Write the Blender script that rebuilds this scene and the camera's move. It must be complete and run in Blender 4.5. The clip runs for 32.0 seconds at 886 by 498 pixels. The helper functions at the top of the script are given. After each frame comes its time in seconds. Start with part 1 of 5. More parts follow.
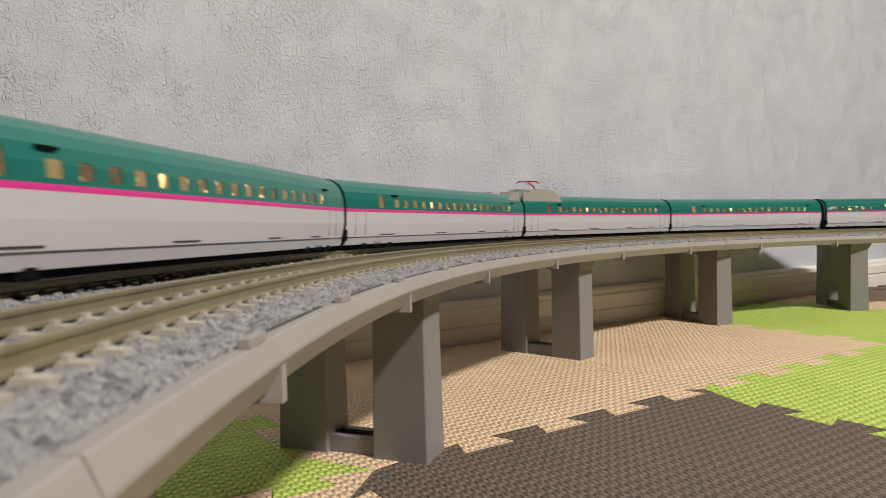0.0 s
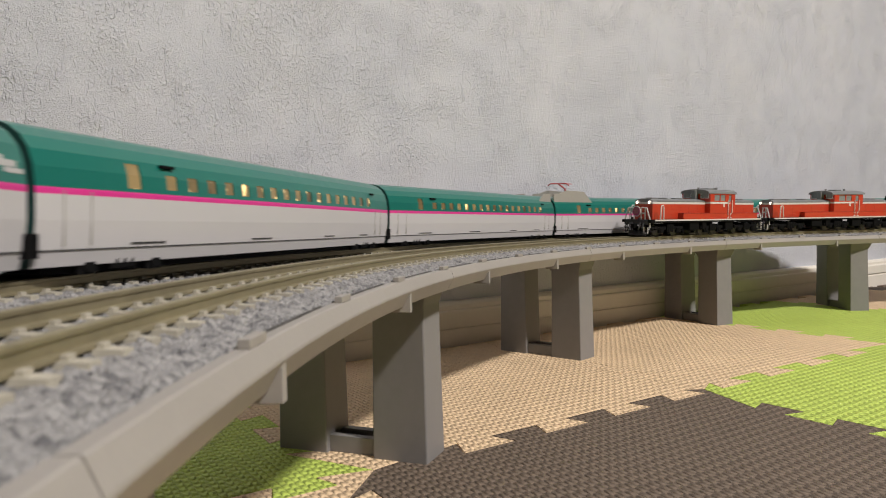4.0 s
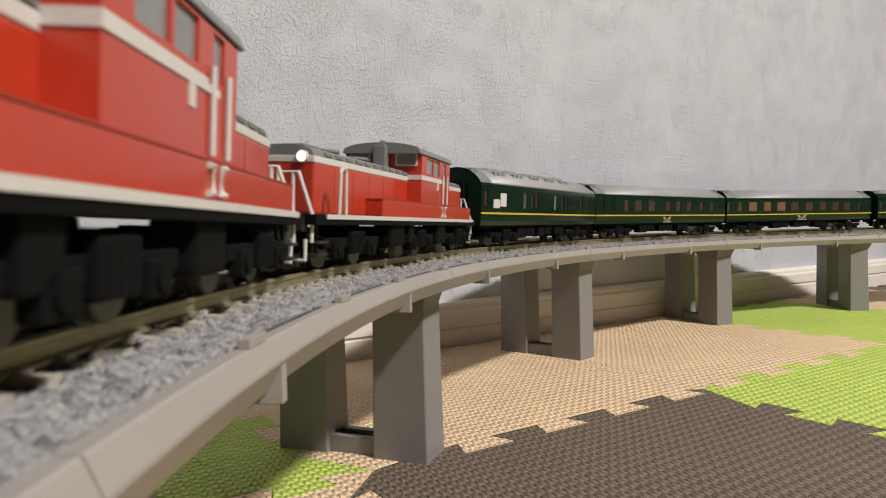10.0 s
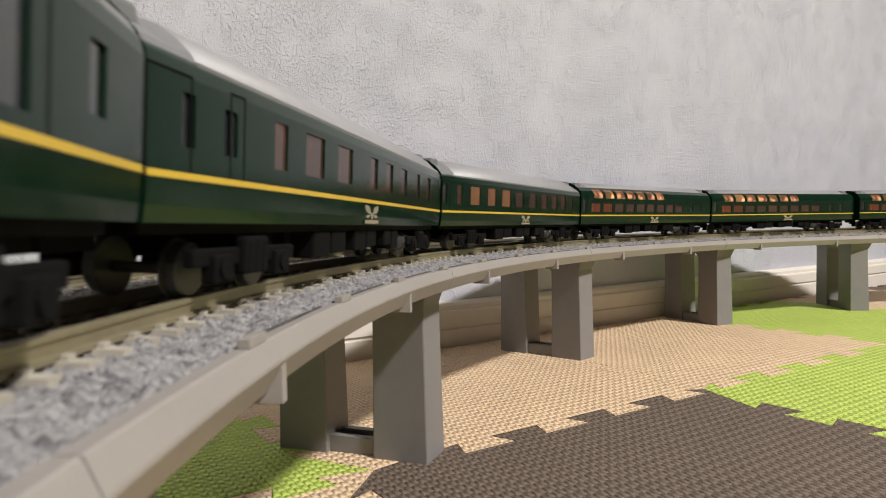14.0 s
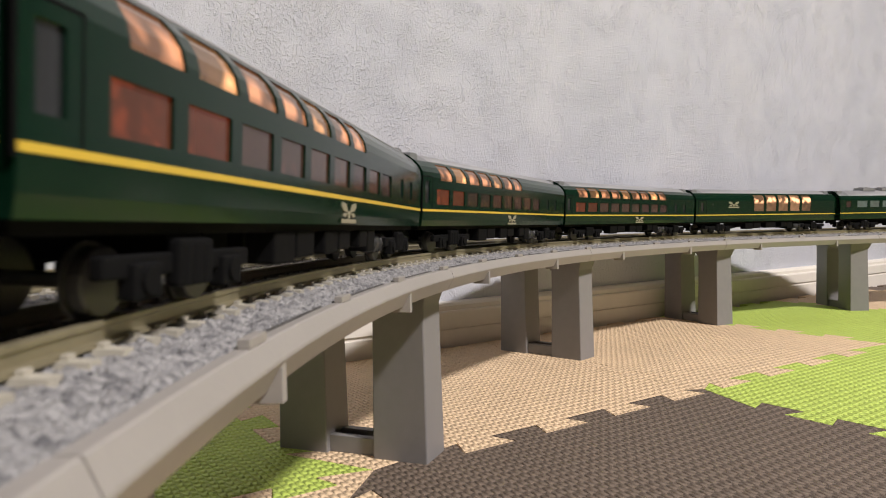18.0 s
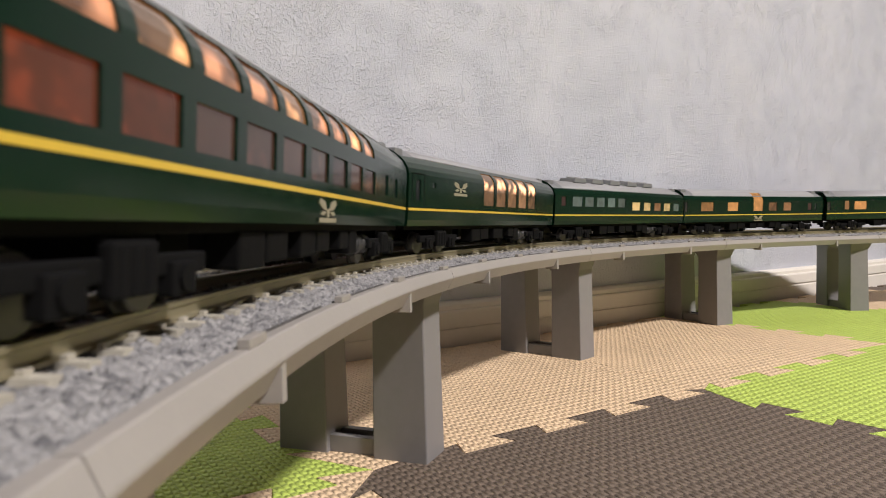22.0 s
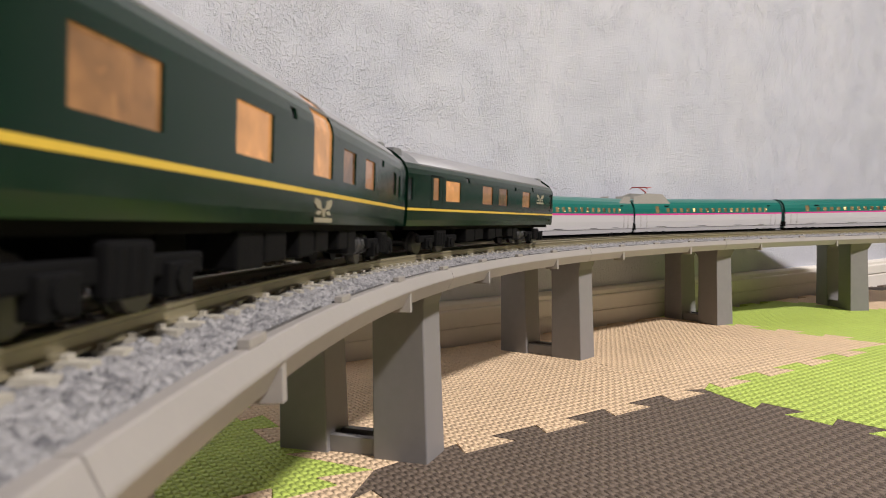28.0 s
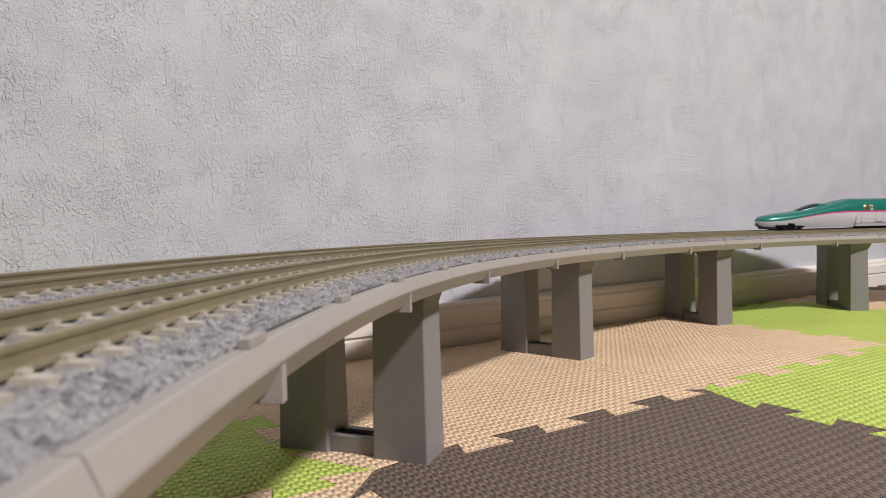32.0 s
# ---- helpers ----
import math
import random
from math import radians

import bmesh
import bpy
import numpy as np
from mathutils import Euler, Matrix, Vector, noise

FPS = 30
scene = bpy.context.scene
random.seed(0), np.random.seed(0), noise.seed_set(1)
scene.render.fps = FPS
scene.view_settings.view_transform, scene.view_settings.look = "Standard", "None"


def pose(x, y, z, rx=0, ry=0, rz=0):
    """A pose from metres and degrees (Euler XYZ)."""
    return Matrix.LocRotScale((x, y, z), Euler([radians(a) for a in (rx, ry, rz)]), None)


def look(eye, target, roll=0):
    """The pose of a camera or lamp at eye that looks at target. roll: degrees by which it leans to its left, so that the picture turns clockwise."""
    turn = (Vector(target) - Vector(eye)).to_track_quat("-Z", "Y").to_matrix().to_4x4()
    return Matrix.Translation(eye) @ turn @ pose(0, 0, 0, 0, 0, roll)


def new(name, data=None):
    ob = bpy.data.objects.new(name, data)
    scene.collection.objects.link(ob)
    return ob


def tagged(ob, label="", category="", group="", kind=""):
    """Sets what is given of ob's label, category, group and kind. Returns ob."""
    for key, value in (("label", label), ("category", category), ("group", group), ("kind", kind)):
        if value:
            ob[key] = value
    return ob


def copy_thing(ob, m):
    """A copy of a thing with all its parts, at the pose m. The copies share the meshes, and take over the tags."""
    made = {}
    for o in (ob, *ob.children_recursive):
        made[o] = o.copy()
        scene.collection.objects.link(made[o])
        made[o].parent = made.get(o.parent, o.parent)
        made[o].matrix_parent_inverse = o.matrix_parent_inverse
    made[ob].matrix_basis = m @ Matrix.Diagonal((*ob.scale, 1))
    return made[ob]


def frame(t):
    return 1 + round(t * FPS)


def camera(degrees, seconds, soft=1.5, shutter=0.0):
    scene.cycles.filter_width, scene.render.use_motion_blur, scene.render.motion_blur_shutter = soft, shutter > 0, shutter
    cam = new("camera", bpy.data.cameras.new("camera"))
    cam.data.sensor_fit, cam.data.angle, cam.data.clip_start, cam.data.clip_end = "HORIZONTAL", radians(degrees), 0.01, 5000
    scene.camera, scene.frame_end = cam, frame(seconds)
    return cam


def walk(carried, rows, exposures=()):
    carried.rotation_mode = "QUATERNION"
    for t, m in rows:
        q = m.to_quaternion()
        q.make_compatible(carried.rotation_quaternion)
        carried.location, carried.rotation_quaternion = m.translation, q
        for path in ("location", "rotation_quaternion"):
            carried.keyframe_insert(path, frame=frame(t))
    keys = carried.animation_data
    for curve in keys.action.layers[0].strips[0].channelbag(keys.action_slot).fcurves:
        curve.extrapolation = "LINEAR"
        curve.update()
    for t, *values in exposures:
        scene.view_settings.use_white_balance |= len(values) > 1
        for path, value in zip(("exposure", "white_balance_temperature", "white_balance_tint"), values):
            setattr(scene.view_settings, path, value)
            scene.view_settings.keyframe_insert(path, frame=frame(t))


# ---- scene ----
# Camera: stands still beside the viaduct, just inside the curve.
cam = camera(67.77, 32.0, 1.0, 0.3)
EYE = Vector((-0.7006, -0.5248, 0.1167))
YAW, PITCH = 1.0696, -0.0290
AIM = EYE + Vector((math.cos(YAW) * math.cos(PITCH), math.sin(YAW) * math.cos(PITCH), math.sin(PITCH)))
VIEW = look(EYE, AIM, -1.266)
# the lens is wide open: what lies within a hand's width is soft
cam.data.dof.use_dof = True
cam.data.dof.focus_distance, cam.data.dof.aperture_fstop = 0.70, 38.0
walk(cam, [(0.0, VIEW), (32.0, VIEW)], [(0.0, -0.10, 6500, 10), (7.5, -0.08, 6500, 10), (12.0, 0.06, 6450, 10), (17.0, 0.08, 6380, 13), (29.5, 0.09, 6330, 14), (31.2, 0.04, 6270, 15), (32.0, 0.0, 6260, 16)])

# ---- light: one round ceiling lamp, and the glow of a pale room ----
world = bpy.data.worlds.new("room_glow")
world.use_nodes = True
world.node_tree.nodes["Background"].inputs[0].default_value = (0.80, 0.84, 0.90, 1)
world.node_tree.nodes["Background"].inputs[1].default_value = 0.30
scene.world = world
LAMP = Vector((0.28, -2.15, 2.30))
lamp_data = bpy.data.lights.new("ceiling_lamp_light", "AREA")
lamp_data.shape, lamp_data.size, lamp_data.energy, lamp_data.color = "DISK", 0.34, 168, (1.0, 0.94, 0.88)
lamp_light = new("ceiling_lamp_light", lamp_data)
lamp_light.location = LAMP

# ---- the plan: a double-track oval ----
RAD, GAP, STRAIGHT, RAIL_Z = 0.8102, 0.0637, 0.55, 0.1054
CANT, LIFT, BEND = 0.055, 0.0012, 0.26


def line_length(lat):
    return 2 * STRAIGHT + 2 * math.pi * (RAD + lat)


def oval(s, lat):
    """The oval, counted from the end of one half circle: x, y, heading and cant."""
    r = RAD + lat
    arc = math.pi * r
    s = s % line_length(lat)
    if s < STRAIGHT:
        return s, lat, 0.0, CANT * (1 - s / STRAIGHT)
    s -= STRAIGHT
    if s < arc:
        a = s / r
        return STRAIGHT + r * math.sin(a), -RAD + r * math.cos(a), -a, 0.0
    s -= arc
    if s < STRAIGHT:
        return STRAIGHT - s, -RAD - r, -math.pi, CANT * s / STRAIGHT
    s -= STRAIGHT
    a = s / r
    return -r * math.sin(a), -RAD - r * math.cos(a), -math.pi - a, CANT


def spot(s, lat):
    """A place on the line that runs lat outside the inner track; the curve goes on for BEND past s = 0."""
    x, y, h, c = oval(s - BEND * (RAD + lat), lat)
    u, v = math.cos(BEND), math.sin(BEND)
    return x * u + (y + RAD) * v, (y + RAD) * u - x * v - RAD, h - BEND, c


def point(s, lat, z=0.0, base=0.0, cant=True):
    """s is counted on the line base; lat and z are in the canted plane of that line."""
    x, y, h, c = spot(s, base)
    if not cant:
        c = 0.0
    o = lat - base
    side, up = o * math.cos(c) - z * math.sin(c), o * math.sin(c) + z * math.cos(c)
    return Vector((x - side * math.sin(h), y + side * math.cos(h), RAIL_Z + up + (LIFT if base > 0.03 else 0.0)))


def ride(s, base, half):
    """The pose of a vehicle whose bogies stand half before and behind s."""
    a, b = point(s - half, base, 0, base), point(s + half, base, 0, base)
    x, y, h, c = spot(s, base)
    d = b - a
    return Matrix.Translation((a + b) / 2) @ pose(0, 0, 0, 0, 0, math.degrees(math.atan2(d.y, d.x))) @ pose(0, 0, 0, math.degrees(c))


# ---- mesh helpers ----
MM = 0.001


def part(name, bm, material, parent=None, label="", smooth=False):
    data = bpy.data.meshes.new(name)
    if smooth:
        for f in bm.faces:
            f.smooth = True
    bm.normal_update()
    bm.to_mesh(data)
    bm.free()
    for m in (material if isinstance(material, (list, tuple)) else [material]):
        data.materials.append(m)
    ob = new(name, data)
    if parent:
        ob.parent = parent
    return tagged(ob, label)


def shared(name, data, m, parent):
    ob = new(name, data)
    ob.parent = parent
    ob.matrix_basis = m
    return ob


def box(bm, x0, x1, y0, y1, z0, z1, bevel=0.0, u=MM, taper=0.0):
    """A box in millimetres; taper draws the top in on x."""
    vs = [bm.verts.new((x * u, y * u, z * u)) for x, y, z in (
        (x0, y0, z0), (x1, y0, z0), (x1, y1, z0), (x0, y1, z0),
        (x0 + taper, y0, z1), (x1 - taper, y0, z1), (x1 - taper, y1, z1), (x0 + taper, y1, z1))]
    fs = [bm.faces.new([vs[i] for i in q]) for q in ((3, 2, 1, 0), (4, 5, 6, 7), (0, 1, 5, 4), (1, 2, 6, 5), (2, 3, 7, 6), (3, 0, 4, 7))]
    if bevel:
        es = {e for f in fs for e in f.edges}
        bmesh.ops.bevel(bm, geom=list(es), offset=bevel * u, segments=2, profile=0.6, affect="EDGES")
    return bm


def rings(bm, loops, close=True, cap=True, mats=None):
    """A skin over rings of points of one count; mats gives a material for each strip along the ring."""
    vs = [[bm.verts.new(p) for p in ring] for ring in loops]
    n = len(vs[0])
    for a, b in zip(vs, vs[1:]):
        for i in range(n if close else n - 1):
            j = (i + 1) % n
            f = bm.faces.new((a[i], a[j], b[j], b[i]))
            if mats:
                f.material_index = mats[i]
    if cap:
        bm.faces.new(list(reversed(vs[0])))
        bm.faces.new(vs[-1])
    bmesh.ops.recalc_face_normals(bm, faces=bm.faces[:])
    return bm


def tube(bm, pts, r, seg=8, closed=False):
    """A round bar through points, in metres."""
    pts = [Vector(p) for p in pts]
    loops = []
    for i, p in enumerate(pts):
        a = pts[i - 1] if i or closed else p
        b = pts[(i + 1) % len(pts)] if i < len(pts) - 1 or closed else p
        d = (b - a).normalized()
        q = d.to_track_quat("Z", "Y")
        loops.append([p + q @ Vector((r * math.cos(k * 2 * math.pi / seg), r * math.sin(k * 2 * math.pi / seg), 0)) for k in range(seg)])
    if closed:
        loops.append(loops[0])
    vs = [[bm.verts.new(p) for p in ring] for ring in loops]
    for a, b in zip(vs, vs[1:]):
        for i in range(seg):
            j = (i + 1) % seg
            bm.faces.new((a[i], a[j], b[j], b[i]))
    if not closed:
        bm.faces.new(list(reversed(vs[0])))
        bm.faces.new(vs[-1])
    return bm


def disc(bm, p, axis, r, depth, seg=20, bevel=0.0):
    """A short cylinder from p along axis, in metres."""
    q = Vector(axis).to_track_quat("Z", "Y")
    p = Vector(p)
    prof = [(r - bevel, 0), (r, bevel), (r, depth - bevel), (r - bevel, depth)] if bevel else [(r, 0), (r, depth)]
    loops = [[p + q @ Vector((a * math.cos(k * 2 * math.pi / seg), a * math.sin(k * 2 * math.pi / seg), h)) for k in range(seg)] for a, h in prof]
    vs = [[bm.verts.new(c) for c in ring] for ring in loops]
    for a, b in zip(vs, vs[1:]):
        for i in range(seg):
            j = (i + 1) % seg
            bm.faces.new((a[i], a[j], b[j], b[i]))
    bm.faces.new(list(reversed(vs[0])))
    bm.faces.new(vs[-1])
    return bm


def B():
    return bmesh.new()


# ---- materials ----
def surface(name, color, rough=0.5, metal=0.0, vary=0.12, scale=40.0, bump=0.0, bump_scale=300.0, coat=0.0, spot_color=None, spots=0.0, per_object=0.0, spec=0.5):
    """Paint or plastic with grain at two scales."""
    m = bpy.data.materials.new(name)
    m.use_nodes = True
    nt = m.node_tree
    b = nt.nodes["Principled BSDF"]
    b.inputs["Metallic"].default_value = metal
    b.inputs["Coat Weight"].default_value = coat
    b.inputs["Specular IOR Level"].default_value = spec
    b.inputs["Coat Roughness"].default_value = 0.08
    tc = nt.nodes.new("ShaderNodeTexCoord")

    def grain(sc, detail=4.0):
        n = nt.nodes.new("ShaderNodeTexNoise")
        n.inputs["Scale"].default_value, n.inputs["Detail"].default_value = sc, detail
        nt.links.new(tc.outputs["Object"], n.inputs["Vector"])
        return n
    big, fine = grain(scale), grain(scale * 9)
    mix = nt.nodes.new("ShaderNodeMath")
    mix.operation = "ADD"
    nt.links.new(big.outputs["Fac"], mix.inputs[0])
    nt.links.new(fine.outputs["Fac"], mix.inputs[1])
    rng = nt.nodes.new("ShaderNodeMapRange")
    rng.inputs["From Min"].default_value, rng.inputs["From Max"].default_value = 0.6, 1.4
    rng.inputs["To Min"].default_value, rng.inputs["To Max"].default_value = 1 - vary, 1 + vary
    nt.links.new(mix.outputs[0], rng.inputs["Value"])
    val = rng.outputs["Result"]
    if per_object:
        oi = nt.nodes.new("ShaderNodeObjectInfo")
        r2 = nt.nodes.new("ShaderNodeMapRange")
        r2.inputs["To Min"].default_value, r2.inputs["To Max"].default_value = 1 - per_object, 1 + per_object
        nt.links.new(oi.outputs["Random"], r2.inputs["Value"])
        mul = nt.nodes.new("ShaderNodeMath")
        mul.operation = "MULTIPLY"
        nt.links.new(val, mul.inputs[0])
        nt.links.new(r2.outputs["Result"], mul.inputs[1])
        val = mul.outputs[0]
    tint = nt.nodes.new("ShaderNodeVectorMath")
    tint.operation = "SCALE"
    tint.inputs[0].default_value = color[:3]
    nt.links.new(val, tint.inputs["Scale"])
    out = tint.outputs["Vector"]
    if spot_color:
        sp = grain(bump_scale, 2.0)
        ramp = nt.nodes.new("ShaderNodeMapRange")
        ramp.inputs["From Min"].default_value, ramp.inputs["From Max"].default_value = 0.5, 0.72
        ramp.inputs["To Max"].default_value = spots
        nt.links.new(sp.outputs["Fac"], ramp.inputs["Value"])
        mx = nt.nodes.new("ShaderNodeMix")
        mx.data_type = "RGBA"
        nt.links.new(ramp.outputs["Result"], mx.inputs[0])
        nt.links.new(out, mx.inputs[6])
        mx.inputs[7].default_value = (*spot_color, 1)
        out = mx.outputs[2]
    nt.links.new(out, b.inputs["Base Color"])
    rr = nt.nodes.new("ShaderNodeMapRange")
    rr.inputs["To Min"].default_value, rr.inputs["To Max"].default_value = max(0.03, rough - 0.08), min(1.0, rough + 0.08)
    nt.links.new(fine.outputs["Fac"], rr.inputs["Value"])
    nt.links.new(rr.outputs["Result"], b.inputs["Roughness"])
    if bump:
        bp = nt.nodes.new("ShaderNodeBump")
        bp.inputs["Strength"].default_value = 1.0
        bp.inputs["Distance"].default_value = bump
        bn = grain(bump_scale, 5.0)
        nt.links.new(bn.outputs["Fac"], bp.inputs["Height"])
        nt.links.new(bp.outputs["Normal"], b.inputs["Normal"])
    return m


def glow(name, color, strength, rough=0.2, base=(0.03, 0.024, 0.018), spots=0.0, spec=0.35, lamp=None):
    """A lit window or lamp: uneven warm light behind glossy plastic; lamp gives the heights between which painted
    glints lie.
    """
    m = bpy.data.materials.new(name)
    m.use_nodes = True
    nt = m.node_tree
    b = nt.nodes["Principled BSDF"]
    b.inputs["Base Color"].default_value = (*base, 1)
    b.inputs["Roughness"].default_value = rough
    b.inputs["Emission Color"].default_value = (*color, 1)
    tc = nt.nodes.new("ShaderNodeTexCoord")
    n = nt.nodes.new("ShaderNodeTexNoise")
    n.inputs["Scale"].default_value, n.inputs["Detail"].default_value = 160.0, 2.0
    nt.links.new(tc.outputs["Object"], n.inputs["Vector"])
    oi = nt.nodes.new("ShaderNodeObjectInfo")
    add = nt.nodes.new("ShaderNodeMath")
    add.operation = "ADD"
    nt.links.new(n.outputs["Fac"], add.inputs[0])
    nt.links.new(oi.outputs["Random"], add.inputs[1])
    r = nt.nodes.new("ShaderNodeMapRange")
    r.inputs["From Min"].default_value, r.inputs["From Max"].default_value = 0.4, 1.5
    r.inputs["To Min"].default_value, r.inputs["To Max"].default_value = strength * 0.25, strength * 1.4
    nt.links.new(add.outputs[0], r.inputs["Value"])
    # small bright glints painted into the opaque pane's emission
    n2 = nt.nodes.new("ShaderNodeTexNoise")
    n2.inputs["Scale"].default_value, n2.inputs["Detail"].default_value = 210.0, 1.0
    nt.links.new(tc.outputs["Object"], n2.inputs["Vector"])
    r2 = nt.nodes.new("ShaderNodeMapRange")
    r2.inputs["From Min"].default_value, r2.inputs["From Max"].default_value = 0.58, 0.70
    r2.inputs["To Min"].default_value, r2.inputs["To Max"].default_value = 0.0, strength * spots
    nt.links.new(n2.outputs["Fac"], r2.inputs["Value"])
    spark = r2.outputs["Result"]
    if lamp:
        n2.inputs["Scale"].default_value = 110.0
        r2.inputs["From Min"].default_value, r2.inputs["From Max"].default_value = 0.42, 0.60
        sep = nt.nodes.new("ShaderNodeSeparateXYZ")
        nt.links.new(tc.outputs["Object"], sep.inputs[0])
        for lo, hi in ((lamp[0] - 0.002, lamp[0] + 0.001), (lamp[1] + 0.002, lamp[1] - 0.001)):
            edge = nt.nodes.new("ShaderNodeMapRange")
            edge.inputs["From Min"].default_value, edge.inputs["From Max"].default_value = lo, hi
            nt.links.new(sep.outputs[2], edge.inputs["Value"])
            mul = nt.nodes.new("ShaderNodeMath")
            mul.operation = "MULTIPLY"
            nt.links.new(spark, mul.inputs[0])
            nt.links.new(edge.outputs["Result"], mul.inputs[1])
            spark = mul.outputs[0]
    total = nt.nodes.new("ShaderNodeMath")
    total.operation = "ADD"
    nt.links.new(r.outputs["Result"], total.inputs[0])
    nt.links.new(spark, total.inputs[1])
    nt.links.new(total.outputs[0], b.inputs["Emission Strength"])
    b.inputs["Specular IOR Level"].default_value = spec
    return m


def mat_foam(name, color):
    """Foam mat with a pressed weave of small slanting pads."""
    m = surface(name, color, 0.75, 0, 0.10, 12.0)
    nt = m.node_tree
    b = nt.nodes["Principled BSDF"]
    tc = nt.nodes.new("ShaderNodeTexCoord")
    sep = nt.nodes.new("ShaderNodeSeparateXYZ")
    nt.links.new(tc.outputs["Object"], sep.inputs[0])

    def op(kind, a, c=None):
        n = nt.nodes.new("ShaderNodeMath")
        n.operation = kind
        for k, v in enumerate((a, c)):
            if v is None:
                continue
            if isinstance(v, (int, float)):
                n.inputs[k].default_value = v
            else:
                nt.links.new(v, n.inputs[k])
        return n.outputs[0]
    # rows of slanting pads, each row set half a pad aside from the next
    sy = op("SINE", op("MULTIPLY", sep.outputs[0], 2 * math.pi / 0.0066))
    half = op("MULTIPLY", op("SIGN", sy), math.pi / 2)
    lean = op("MULTIPLY", sy, 1.1)
    sx = op("SINE", op("ADD", op("ADD", op("MULTIPLY", sep.outputs[1], 2 * math.pi / 0.0061), half), lean))
    h = op("MULTIPLY", op("POWER", op("ABSOLUTE", sy), 0.7), op("POWER", op("ADD", op("MULTIPLY", sx, 0.5), 0.5), 0.6))
    bp = nt.nodes.new("ShaderNodeBump")
    bp.inputs["Strength"].default_value = 1.0
    bp.inputs["Distance"].default_value = 0.0014
    nt.links.new(h, bp.inputs["Height"])
    nt.links.new(bp.outputs["Normal"], b.inputs["Normal"])
    return m


def mat_wallpaper():
    """White vinyl wallpaper pressed with a trowelled plaster relief, faintly mottled."""
    m = bpy.data.materials.new("embossed_wallpaper")
    m.use_nodes = True
    nt = m.node_tree
    b = nt.nodes["Principled BSDF"]
    b.inputs["Roughness"].default_value = 0.62
    tc = nt.nodes.new("ShaderNodeTexCoord")

    def tex(sc, det, dist, rough=0.55, stretch=None):
        n = nt.nodes.new("ShaderNodeTexNoise")
        n.inputs["Scale"].default_value, n.inputs["Detail"].default_value = sc, det
        n.inputs["Distortion"].default_value, n.inputs["Roughness"].default_value = dist, rough
        src = tc.outputs["Object"]
        if stretch:
            mp = nt.nodes.new("ShaderNodeMapping")
            mp.inputs["Rotation"].default_value = (0, radians(stretch[3]), 0)
            mp.inputs["Scale"].default_value = stretch[:3]
            nt.links.new(src, mp.inputs["Vector"])
            src = mp.outputs["Vector"]
        nt.links.new(src, n.inputs["Vector"])
        return n.outputs["Fac"]

    def op(kind, a, c):
        n = nt.nodes.new("ShaderNodeMath")
        n.operation = kind
        for k, v in enumerate((a, c)):
            if isinstance(v, (int, float)):
                n.inputs[k].default_value = v
            else:
                nt.links.new(v, n.inputs[k])
        return n.outputs[0]

    def span(v, lo, hi, a=0.0, b2=1.0):
        n = nt.nodes.new("ShaderNodeMapRange")
        n.interpolation_type = "SMOOTHSTEP"
        n.inputs["From Min"].default_value, n.inputs["From Max"].default_value = lo, hi
        n.inputs["To Min"].default_value, n.inputs["To Max"].default_value = a, b2
        nt.links.new(v, n.inputs["Value"])
        return n.outputs["Result"]
    fine = tex(1350.0, 3.0, 0.2, 0.6)
    grit = span(tex(1150.0, 2.0, 0.3, 0.5, (0.6, 1.0, 1.0, 15)), 0.46, 0.60)
    stroke = span(tex(880.0, 2.0, 0.2, 0.5, (0.5, 1.0, 0.34, 48)), 0.53, 0.62)
    stroke2 = span(tex(780.0, 2.0, 0.2, 0.5, (0.5, 1.0, 0.40, -42)), 0.53, 0.62)
    scratch = span(tex(300.0, 2.0, 0.2, 0.5, (0.75, 1.0, 0.22, 50)), 0.63, 0.68)
    patch = span(tex(26.0, 3.0, 0.5), 0.42, 0.60, 0.40, 1.0)
    patch2 = span(tex(21.0, 3.0, 0.4, 0.5, (1.1, 1.0, 0.9, 20)), 0.44, 0.60, 0.25, 1.0)
    patch3 = span(tex(17.0, 3.0, 0.4, 0.5, (0.9, 1.0, 1.2, 70)), 0.44, 0.60, 0.25, 1.0)
    h = op("ADD", op("ADD", op("MULTIPLY", op("MULTIPLY", grit, 0.55), patch), op("MULTIPLY", stroke, patch2)), op("ADD", op("MULTIPLY", stroke2, patch3), op("ADD", op("MULTIPLY", fine, 0.22), op("MULTIPLY", scratch, 0.9))))
    bp = nt.nodes.new("ShaderNodeBump")
    bp.inputs["Strength"].default_value = 1.0
    bp.inputs["Distance"].default_value = 0.00042
    nt.links.new(h, bp.inputs["Height"])
    nt.links.new(bp.outputs["Normal"], b.inputs["Normal"])
    mott = span(op("ADD", op("MULTIPLY", tex(20.0, 3.0, 0.3), 0.5), op("MULTIPLY", tex(7.0, 2.0, 0.2), 0.5)), 0.36, 0.66)
    mx = nt.nodes.new("ShaderNodeMix")
    mx.data_type = "RGBA"
    nt.links.new(mott, mx.inputs[0])
    mx.inputs[6].default_value = (0.496, 0.512, 0.574, 1)
    mx.inputs[7].default_value = (0.534, 0.544, 0.594, 1)
    nt.links.new(mx.outputs[2], b.inputs["Base Color"])
    return m


